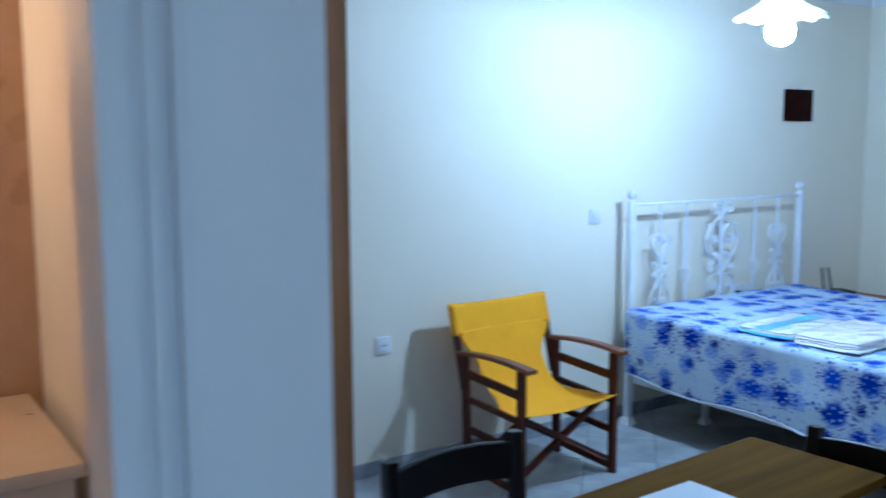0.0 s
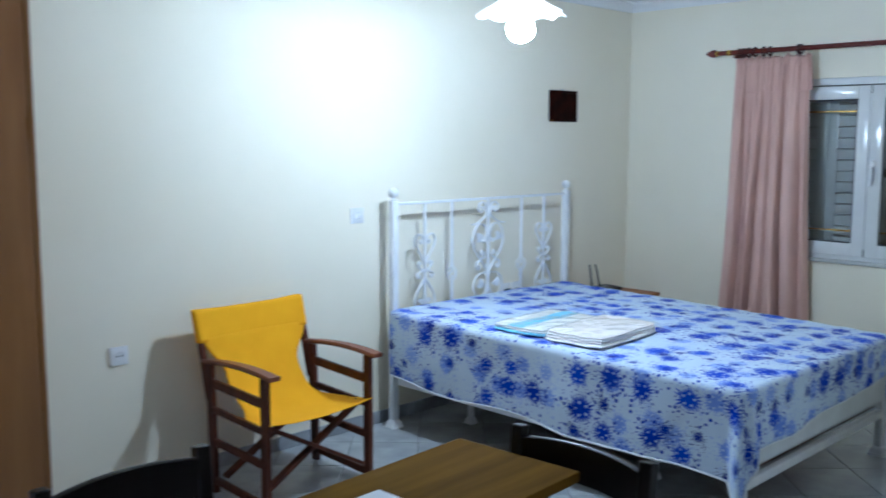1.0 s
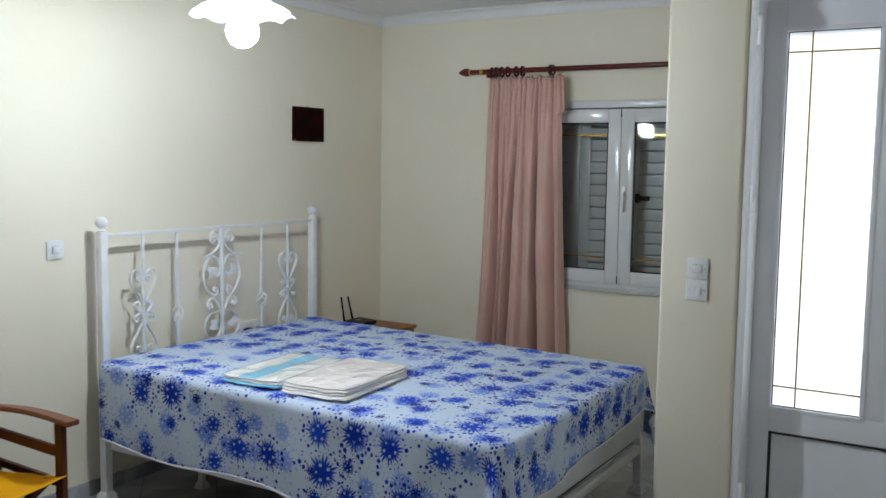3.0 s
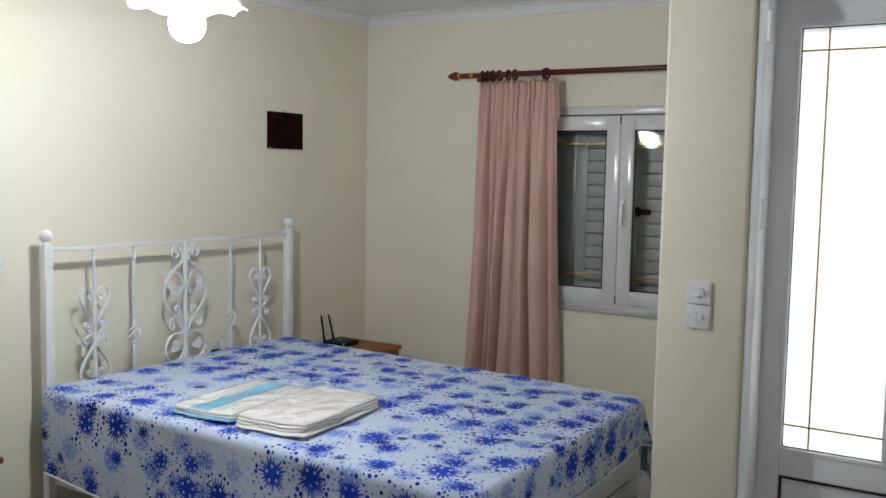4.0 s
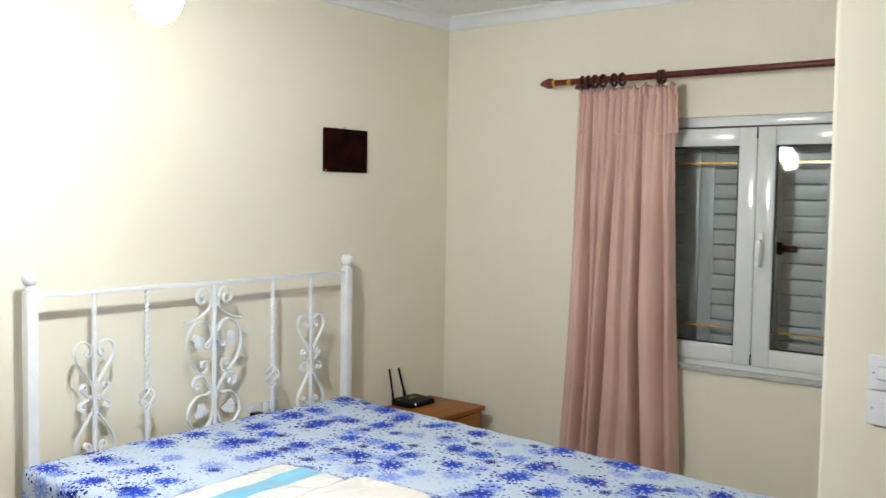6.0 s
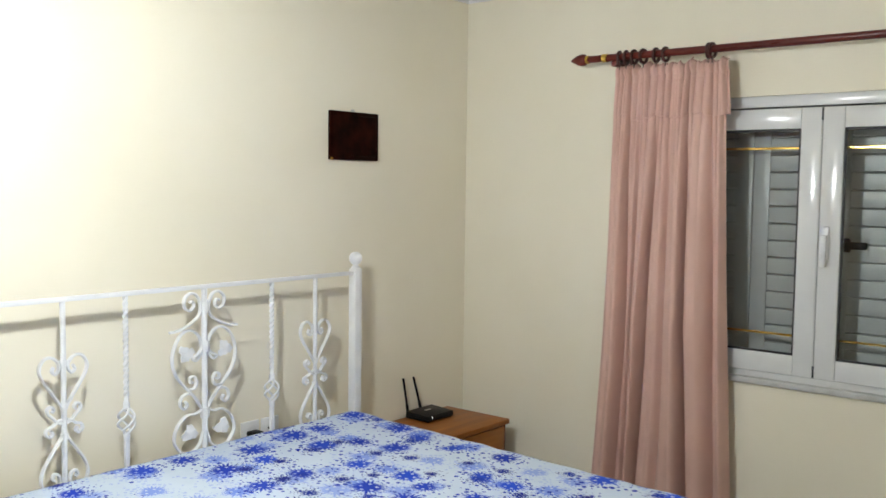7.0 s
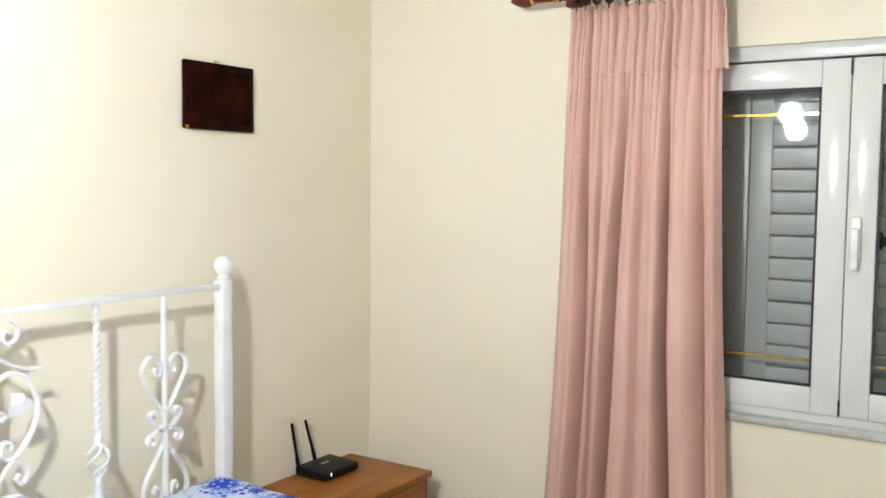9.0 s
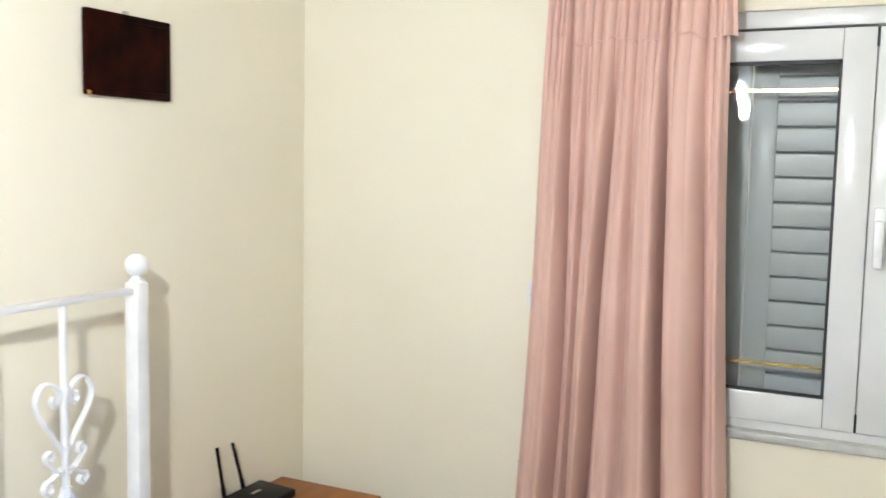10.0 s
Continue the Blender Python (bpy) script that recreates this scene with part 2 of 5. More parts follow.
M = {
    "wall": finish("cream_paint", (0.805, 0.745, 0.598), (0.850, 0.792, 0.655), scale=1.4, rough=0.65, bump=0.25, bump_scale=160, distance=0.0012, spec=0.2),
    "wall_white": finish("white_paint", (0.83, 0.83, 0.82), (0.87, 0.87, 0.86), scale=1.6, rough=0.6, bump=0.25, bump_scale=150, distance=0.0012, spec=0.3),
    "ceiling": finish("ceiling_paint", (0.78, 0.78, 0.77), (0.84, 0.84, 0.83), scale=1.2, rough=0.75, bump=0.2, bump_scale=140, spec=0.2),
    "coving": finish("coving_paint", (0.78, 0.78, 0.77), (0.84, 0.84, 0.83), scale=2.0, rough=0.55, bump=0.08, spec=0.3),
    "tile": finish("floor_tile", (0.31, 0.325, 0.34), (0.47, 0.48, 0.49), scale=5.0, rough=0.22, rough_var=0.08, bump=0.04, bump_scale=30, detail=10, vary=0.06),
    "grout": finish("grout", (0.07, 0.07, 0.07), (0.13, 0.13, 0.125), scale=14, rough=0.9, bump=0.3, bump_scale=300),
    "skirt": finish("skirting_tile", (0.26, 0.27, 0.29), (0.42, 0.43, 0.45), scale=7.0, rough=0.25, bump=0.05, detail=10, vary=0.08),
    "iron": finish("white_enamel", (0.74, 0.74, 0.74), (0.82, 0.82, 0.82), scale=18, rough=0.32, rough_var=0.07, bump=0.12, bump_scale=220, distance=0.0006),
    "alu": finish("white_aluminium", (0.67, 0.67, 0.66), (0.73, 0.73, 0.72), scale=5, rough=0.17, rough_var=0.05, bump=0.03, bump_scale=300),
    "alu_door": finish("door_aluminium", (0.85, 0.86, 0.90), (0.90, 0.91, 0.94), scale=4, rough=0.34, rough_var=0.05, bump=0.04, bump_scale=300),
    "shutter": finish("shutter_paint", (0.42, 0.43, 0.425), (0.48, 0.49, 0.485), scale=6, rough=0.35, bump=0.05),
    "rubber": finish("black_rubber", (0.012, 0.012, 0.014), (0.03, 0.03, 0.032), scale=30, rough=0.6, bump=0.05),
    "plastic": finish("white_plastic", (0.76, 0.76, 0.77), (0.82, 0.82, 0.83), scale=12, rough=0.3, bump=0.03, bump_scale=300),
    "black": finish("black_plastic", (0.004, 0.004, 0.005), (0.010, 0.010, 0.011), scale=25, rough=0.4, bump=0.08, bump_scale=400, spec=0.12),
    "led": glow("router_light", (0.9, 0.95, 1.0), 0.8),
    "gold": finish("brass", (0.62, 0.40, 0.08), (0.80, 0.56, 0.16), scale=20, rough=0.22, bump=0.04, metal=1.0),
    "steel": finish("brushed_steel", (0.45, 0.45, 0.46), (0.6, 0.6, 0.6), scale=20, rough=0.3, bump=0.05, metal=1.0),
    "mahogany": wood("mahogany", (0.075, 0.009, 0.006), (0.15, 0.018, 0.010), "y", rough=0.3, coat=0.12, spec=0.3),
    "ring_wood": wood("dark_ring_wood", (0.022, 0.004, 0.003), (0.06, 0.010, 0.007), "z", rough=0.35, coat=0.1),
    "plaque": finish("dark_plaque", (0.004, 0.0008, 0.0006), (0.024, 0.0040, 0.0020), scale=17, rough=0.5, bump=0.2, bump_scale=90, detail=9, spec=0.04),
    "chair_wood": wood("reddish_beech", (0.045, 0.012, 0.007), (0.105, 0.029, 0.014), "z", rough=0.42, coat=0.0, spec=0.22),
    "arm_wood": wood("worn_arm_wood", (0.12, 0.035, 0.018), (0.22, 0.072, 0.034), "y", rough=0.35, coat=0.08, spec=0.3),
    "cherry": wood("cherry_veneer", (0.21, 0.066, 0.012), (0.36, 0.130, 0.028), "x", rough=0.42, coat=0.0, spec=0.2),
    "cherry_dark": wood("cherry_edge", (0.10, 0.030, 0.010), (0.18, 0.06, 0.02), "x", rough=0.35, coat=0.2),
    "table": wood("oak_laminate", (0.115, 0.054, 0.005), (0.185, 0.094, 0.011), "x", rough=0.8, coat=0.0, spec=0.03),
    "espresso": wood("espresso_wood", (0.0022, 0.0014, 0.0012), (0.006, 0.003, 0.0025), "z", rough=0.34, coat=0.0, spec=0.3),
    "rush": cloth("brown_seat", (0.06, 0.03, 0.016), (0.12, 0.06, 0.03), weave=300, scale=30),
    "wardrobe": wood("walnut_veneer", (0.22, 0.092, 0.026), (0.33, 0.145, 0.046), "z", rough=0.3, coat=0.15, scale=6, bump=0.25),
    "yellow": cloth("yellow_canvas", (0.86, 0.40, 0.001), (0.93, 0.47, 0.0015), weave=600, scale=6, through=0.05, sheen=0.0),
    "pink": cloth("pink_voile", (0.76, 0.490, 0.410), (0.86, 0.585, 0.495), weave=800, scale=3, through=0.18, sheer=0.07),
    "cotton": cloth("white_cotton", (0.66, 0.67, 0.68), (0.76, 0.77, 0.78), weave=700, scale=8),
    "towel": cloth("cream_terry", (0.84, 0.82, 0.78), (0.90, 0.88, 0.85), weave=420, scale=9),
    "towel_pink": cloth("blush_terry", (0.84, 0.76, 0.72), (0.90, 0.85, 0.82), weave=420, scale=9),
    "towel_blue": cloth("sky_blue_terry", (0.16, 0.48, 0.68), (0.26, 0.60, 0.78), weave=420, scale=12),
    "sill": finish("grey_marble", (0.42, 0.42, 0.40), (0.54, 0.54, 0.52), scale=14, rough=0.35, bump=0.05, detail=10),
    "paper": finish("white_paper", (0.78, 0.79, 0.80), (0.84, 0.85, 0.86), scale=6, rough=0.6, bump=0.05),
    "glass": clear_glass("window_glass", gain=0.4),
    "film": clear_glass("clear_film", tint=(0.985, 0.985, 0.985), rough=0.06, gain=1.1),
    "frost": frosted("frosted_pane", (0.9, 0.93, 0.95), 0.15),
    "opal": frosted("opal_glass", (0.96, 0.96, 0.95), 0.2),
    "bulb": glow("bulb_glow", (0.93, 1.0, 1.03), BULB_POWER),
    "warm_bulb": glow("warm_bulb_glow", (1.0, 0.50, 0.18), 80.0),
    "tan": finish("tan_wall_tile", (0.42, 0.27, 0.15), (0.55, 0.37, 0.22), scale=3, rough=0.3, bump=0.05),
    "beige": finish("beige_enamel", (0.62, 0.52, 0.40), (0.7, 0.6, 0.48), scale=5, rough=0.3, bump=0.04),
    "ground": finish("outdoor_paving", (0.50, 0.49, 0.46), (0.62, 0.61, 0.58), scale=2, rough=0.85, bump=0.3, bump_scale=60),
    "print": flower_print("starburst_cotton"),
}


# ---- mesh helpers ----
def box(bm, x0, y0, z0, x1, y1, z1, bevel=0.0, seg=2, m=None):
    r = bmesh.ops.create_cube(bm, size=1.0)
    vs = r["verts"]
    t = Matrix.Translation(((x0 + x1) / 2, (y0 + y1) / 2, (z0 + z1) / 2)) @ Matrix.Diagonal((abs(x1 - x0), abs(y1 - y0), abs(z1 - z0), 1))
    bmesh.ops.transform(bm, matrix=(m @ t) if m else t, verts=vs)
    if bevel:
        es = list({e for v in vs for e in v.link_edges})
        bmesh.ops.bevel(bm, geom=es, offset=bevel, segments=seg, profile=0.5, affect="EDGES")
    return bm


def boxes(*rows, bevel=0.0, seg=2):
    bm = bmesh.new()
    for r in rows:
        box(bm, *r, bevel=bevel, seg=seg)
    return bm


def bar(bm, a, b, w, h, up=(0, 0, 1), bevel=0.002):
    """A straight rectangular bar from a to b, w wide and h along up."""
    a, b, up = Vector(a), Vector(b), Vector(up)
    d = (b - a)
    z = d.normalized()
    x = up.cross(z).normalized()
    y = z.cross(x)
    m = Matrix((x, y, z)).transposed().to_4x4()
    m.translation = a
    return box(bm, -w / 2, -h / 2, 0, w / 2, h / 2, d.length, bevel=bevel, seg=1, m=m)


def lathe(bm, prof, seg=20, m=None):
    """A turned shape about z; prof: rows of radius, height."""
    m = m or Matrix()
    rings = []
    for r, z in prof:
        if r < 1e-5:
            rings.append([bm.verts.new(m @ Vector((0, 0, z)))])
        else:
            rings.append([bm.verts.new(m @ Vector((r * math.cos(2 * math.pi * i / seg), r * math.sin(2 * math.pi * i / seg), z))) for i in range(seg)])
    for a, b in zip(rings, rings[1:]):
        for i in range(seg):
            q = [a[i % len(a)], a[(i + 1) % len(a)], b[(i + 1) % len(b)], b[i % len(b)]]
            q = list(dict.fromkeys(q))
            if len(q) > 2:
                bm.faces.new(q)
    return bm


def spline(ctrl, steps=8):
    """Catmull-Rom through the control points."""
    p = [Vector(c) for c in ctrl]
    p = [2 * p[0] - p[1]] + p + [2 * p[-1] - p[-2]]
    out = []
    for i in range(1, len(p) - 2):
        for k in range(steps):
            t = k / steps
            out.append(0.5 * ((2 * p[i]) + (p[i + 1] - p[i - 1]) * t + (2 * p[i - 1] - 5 * p[i] + 4 * p[i + 1] - p[i + 2]) * t * t
                              + (3 * p[i] - p[i - 1] - 3 * p[i + 1] + p[i + 2]) * t ** 3))
    out.append(p[-2])
    return out


def tube(bm, pts, r, seg=7, flat=1.0, side=(0, 1, 0), taper=False):
    """A rod swept along pts; flat squeezes it along side."""
    pts = [Vector(p) for p in pts]
    rings = []
    for i, p in enumerate(pts):
        d = (pts[min(i + 1, len(pts) - 1)] - pts[max(i - 1, 0)]).normalized()
        s = Vector(side)
        if abs(s.dot(d)) > 0.98:
            s = Vector((1, 0, 0.02))
        u = (s - d * s.dot(d)).normalized()
        v = d.cross(u)
        k = r * (0.35 + 0.65 * math.sin(math.pi * (0.08 + 0.84 * i / (len(pts) - 1)))) if taper else r
        rings.append([bm.verts.new(p + u * (k * flat * math.cos(2 * math.pi * j / seg)) + v * (k * math.sin(2 * math.pi * j / seg))) for j in range(seg)])
    for a, b in zip(rings, rings[1:]):
        for j in range(seg):
            bm.faces.new((a[j], a[(j + 1) % seg], b[(j + 1) % seg], b[j]))
    bm.faces.new(rings[0][::-1])
    bm.faces.new(rings[-1])
    return bm


def sheet(rows, uvs=None):
    """A bmesh grid through rows of points, with UV if given."""
    bm = bmesh.new()
    vs = [[bm.verts.new(p) for p in row] for row in rows]
    lay = bm.loops.layers.uv.new("UVMap") if uvs else None
    for i in range(len(vs) - 1):
        for j in range(len(vs[0]) - 1):
            f = bm.faces.new((vs[i][j], vs[i][j + 1], vs[i + 1][j + 1], vs[i + 1][j]))
            if lay:
                for lp, (a, b) in zip(f.loops, ((i, j), (i, j + 1), (i + 1, j + 1), (i + 1, j))):
                    lp[lay].uv = uvs[a][b]
    return bm


def mesh_of(name, bm, material, smooth=True, angle=40):
    me = bpy.data.meshes.new(name)
    bmesh.ops.recalc_face_normals(bm, faces=bm.faces)
    bm.to_mesh(me)
    bm.free()
    me.materials.append(material)
    if smooth:
        me.shade_smooth()
        me.set_sharp_from_angle(angle=radians(angle))
    return me


def part(name, bm, material, parent, label="", smooth=True):
    ob = new(name, mesh_of(name, bm, material, smooth))
    ob.parent = parent
    if label:
        ob["label"] = label
    return ob


def thing(name, label, category, at=(0, 0, 0), turn=0.0, group="", kind=""):
    ob = new(name)
    ob.empty_display_size = 0.1
    ob.matrix_world = pose(*at, 0, 0, turn)
    return tagged(ob, label, category, group, kind)


def solid(name, bm, material, label, category, group="", kind="", smooth=True):
    ob = new(name, mesh_of(name, bm, material, smooth))
    return tagged(ob, label, category, group, kind)


def setting(name, bm, material, label, category, smooth=False):
    return solid(name, bm, material, label, category, kind="structure", smooth=smooth)


# ---- large structure ----
TOP = 2.60
setting("wall_north", boxes((0.20, WALL_N, 0, 5.80, 3.56, TOP)), M["wall"], "cream painted plaster wall behind the bed", "wall")
WY0, WY1, WZ0, WZ1 = 1.17, 2.37, 0.828, 1.895
setting("wall_east", boxes((WALL_E, 1.045, 0, 5.80, WALL_N, WZ0), (WALL_E, 1.045, WZ1, 5.80, WALL_N, TOP), (WALL_E, 1.045, WZ0, 5.80, WY0, WZ1), (WALL_E, WY1, WZ0, 5.80, WALL_N, WZ1)),
        M["wall"], "cream painted wall with the shuttered window", "wall")
DY0, DY1, DZ = -0.16, 0.748, 2.19
stub_bm = boxes((STUB, DY1, 0, 4.345, 1.048, TOP), bevel=0.016, seg=4)
setting("wall_entry", stub_bm, M["wall"], "cream painted wall end carrying light switches beside the door", "wall", smooth=True)
setting("wall_return", boxes((4.345, 0.90, 0, 5.80, 1.043, TOP)), M["wall"], "cream painted return wall of the bed alcove", "wall")
setting("wall_over_door", boxes((STUB, DY0, DZ, 4.345, DY1, TOP), (STUB, -0.85, 0, 4.345, DY0, TOP)), M["wall"], "cream painted wall round the entrance door", "wall")
# Unseen wall set close for bounce, with an opening added to let daylight in.
OX0, OX1 = -0.85, 0.25
setting("wall_south", boxes((-2.2, -1.0, 0, OX0, -0.85, TOP), (OX1, -1.0, 0, 4.345, -0.85, TOP), (OX0, -1.0, 2.1, OX1, -0.85, TOP)), M["wall"], "cream painted wall with an unseen opening added to let daylight in", "wall")
setting("wall_west", boxes((-2.35, -1.0, 0, -2.2, WALL_N, TOP)), M["wall"], "cream painted plain wall", "wall")
BX, BY, BDX0, BDX1 = 0.372, 1.00, -0.80, 0.052
setting("wall_partition", boxes((BDX1, BY, 0, BX, BY + 0.11, TOP), (-2.2, BY, 0, BDX0, BY + 0.11, TOP), (BDX0, BY, 2.08, BDX1, BY + 0.11, TOP),
                                (BX - 0.11, BY + 0.11, 0, BX, WALL_N, TOP)), M["wall_white"], "white painted partition round the side room", "wall")
setting("wall_side_room", boxes((-2.2, 2.70, 0, BX - 0.11, 2.80, TOP)), M["tan"], "tan tiled wall of the warmly lit side room", "wall")
setting("ceiling", boxes((-2.35, -1.15, CEIL, 4.345, 3.56, TOP), (4.345, 0.90, CEIL, 5.80, 3.56, TOP)), M["ceiling"], "white painted flat ceiling", "ceiling")


def coving_run(a, b, out):
    """A cove from a to b along the top of a wall; out: the way into the room."""
    a, b, out = Vector(a), Vector(b), Vector(out)
    prof = [(0.0, -0.062), (0.010, -0.062), (0.012, -0.052)] + [(0.012 + 0.040 * (1 - math.cos(k * math.pi / 12)), -0.052 + 0.042 * math.sin(k * math.pi / 12)) for k in range(1, 7)] + [(0.056, -0.010), (0.056, 0.0)]
    return [[p + out * d + Vector((0, 0, CEIL + h)) for d, h in prof] for p in (a, b)]


cove = bmesh.new()
for a, b, out in (((0.45, WALL_N, 0), (WALL_E, WALL_N, 0), (0, -1, 0)), ((WALL_E, WALL_N, 0), (WALL_E, 1.045, 0), (-1, 0, 0)), ((STUB, 1.043, 0), (WALL_E, 1.043, 0), (0, 1, 0))):
    r = coving_run(a, b, out)
    vs = [[cove.verts.new(p) for p in row] for row in r]
    for j in range(len(vs[0]) - 1):
        cove.faces.new((vs[0][j], vs[0][j + 1], vs[1][j + 1], vs[1][j]))
setting("trim", cove, M["coving"], "white plaster coving along the ceiling", "coving", smooth=True)

# architrave and jamb of the side-room doorway
arch = thing("door_frame", "white painted moulded door casing of the side room", "door frame", (0, 0, 0), kind="structure")
for s, x0 in ((1, BDX1), (-1, BDX0)):
    w = 0.105 * s
    part("casing", boxes((x0 - 0.012 * s, BY - 0.016, 0, x0 + w, BY, 2.17), (x0 - 0.012 * s, BY - 0.032, 0, x0 + w * 0.28, BY - 0.016, 2.17), (x0 + w * 0.45, BY - 0.028, 0, x0 + w * 0.62, BY - 0.016, 2.17),
                         (x0 + w * 0.80, BY - 0.038, 0, x0 + w, BY - 0.016, 2.17), bevel=0.003), M["coving"], arch)
    part("jamb", boxes((x0 - 0.012 * s, BY, 0, x0 - 0.001 * s, BY + 0.11, 2.08)), M["coving"], arch)
part("head_casing", boxes((BDX0 + 0.012, BY - 0.02, 2.08, BDX1 - 0.012, BY, 2.17), bevel=0.003), M["coving"], arch)

# ---- entrance door ----
door = thing("door_1", "white aluminium entrance door with a tall frosted pane", "door", (0, 0, 0), kind="structure")
FX = 4.146
part("door_frame", boxes((FX, DY1 - 0.030, 0, FX + 0.134, DY1 - 0.001, DZ - 0.001), (FX, DY0 + 0.001, 0, FX + 0.134, DY0 + 0.028, DZ - 0.001), (FX, DY0 + 0.028, DZ - 0.028, FX + 0.134, DY1 - 0.030, DZ - 0.001), bevel=0.002), M["alu_door"], door)
L0, L1, LX = DY0 + 0.024, DY1 - 0.022, 4.280
GY1, GY0, GZ0, GZ1 = 0.642, 0.318, 0.612, 2.042
leaf = boxes((LX, GY1, 0.02, LX + 0.045, L1, DZ - 0.032), (LX, L0, GZ1, LX + 0.045, GY1, DZ - 0.032), (LX, L0, GZ0 - 0.095, LX + 0.045, GY1, GZ0),
             (LX, L0, 0.02, LX + 0.045, GY1, 0.11), (LX, GY0 - 0.088, GZ0, LX + 0.045, GY0, GZ1), (LX, L0, GZ0, LX + 0.045, L0 + 0.09, GZ1), (LX, L0, 0.11, LX + 0.045, L0 + 0.09, GZ0 - 0.095), bevel=0.003)
leaf_ob = part("leaf", leaf, M["alu_door"], door)
g = 0.007
for y1, y0, bar_y in ((GY1, GY0, GY1 - 0.089), (GY0 - 0.088, L0 + 0.09, L0 + 0.18)):
    part("bead", boxes((LX - 0.004, y1 - 0.004, GZ0, LX + 0.01, y1 + 0.012, GZ1), (LX - 0.004, y0 - 0.012, GZ0, LX + 0.01, y0 + 0.004, GZ1), (LX - 0.004, y0 - 0.012, GZ1 - 0.004, LX + 0.01, y1 + 0.012, GZ1 + 0.012),
                       (LX - 0.004, y0 - 0.012, GZ0 - 0.012, LX + 0.01, y1 + 0.012, GZ0 + 0.004), bevel=0.002), M["alu_door"], leaf_ob)
    part("gasket", boxes((LX + 0.012, y1 - g, GZ0, LX + 0.018, y1, GZ1), (LX + 0.012, y0, GZ0, LX + 0.018, y0 + g, GZ1), (LX + 0.012, y0, GZ1 - g, LX + 0.018, y1, GZ1), (LX + 0.012, y0, GZ0, LX + 0.018, y1, GZ0 + g)), M["rubber"], leaf_ob)
    part("pane", boxes((LX + 0.02, y0, GZ0, LX + 0.026, y1, GZ1)), M["frost"], leaf_ob, "frosted glass pane glowing with daylight")
    for row in ((LX + 0.0165, y0, GZ1 - 0.082, LX + 0.0195, y1, GZ1 - 0.076), (LX + 0.0165, y0, GZ0 + 0.078, LX + 0.0195, y1, GZ0 + 0.084), (LX + 0.015, bar_y - 0.003, GZ0, LX + 0.0195, bar_y + 0.003, GZ1)):
        part("glazing_bar", boxes(row), M["gold"], leaf_ob, "thin brass glazing bar")
part("gasket", boxes((LX + 0.004, L0 + 0.09, 0.11, LX + 0.012, L0 + 0.098, GZ0 - 0.095), (LX + 0.004, GY1 - 0.010, 0.11, LX + 0.012, GY1, GZ0 - 0.095), (LX + 0.004, L0 + 0.098, GZ0 - 0.105, LX + 0.012, GY1 - 0.010, GZ0 - 0.095)), M["rubber"], leaf_ob)
part("lower_panel", boxes((LX + 0.014, L0 + 0.09, 0.11, LX + 0.030, GY1, GZ0 - 0.095)), M["alu_door"], leaf_ob)
for z in (2.03, 1.42, 0.28):
    hg = lathe(bmesh.new(), [(0, -0.052), (0.009, -0.052), (0.0095, -0.050), (0.0095, -0.003), (0.0068, -0.002), (0.0068, 0.002), (0.0095, 0.003), (0.0095, 0.050), (0.009, 0.052), (0, 0.052)], 10, pose(FX + 0.004, DY1 - 0.038, z))
    part("hinge", hg, M["alu_door"], door)
setting("ground", boxes((-60, -60, -0.16, 60, 60, -0.02)), M["ground"], "pale paving round the house", "ground")

# ---- window ----
win = thing("window_1", "white aluminium double window with a louvred shutter behind", "window", (0, 0, 0), kind="structure")
WX = 5.618
fr = 0.042
part("window_frame", boxes((WX, WY0, WZ0, WX + 0.06, WY0 + fr, WZ1), (WX, WY1 - fr, WZ0, WX + 0.06, WY1, WZ1), (WX, WY0 + fr, WZ0, WX + 0.06, WY1 - fr, WZ0 + fr), (WX, WY0 + fr, WZ1 - fr, WX + 0.06, WY1 - fr, WZ1), bevel=0.002), M["alu"], win)
part("window_sill", boxes((5.582, WY0 - 0.03, WZ0 - 0.020, 5.70, WY1 + 0.03, WZ0 + 0.002), bevel=0.004), M["sill"], win, "grey marble sill")
MID = 1.768
SX = 5.602
st = 0.075
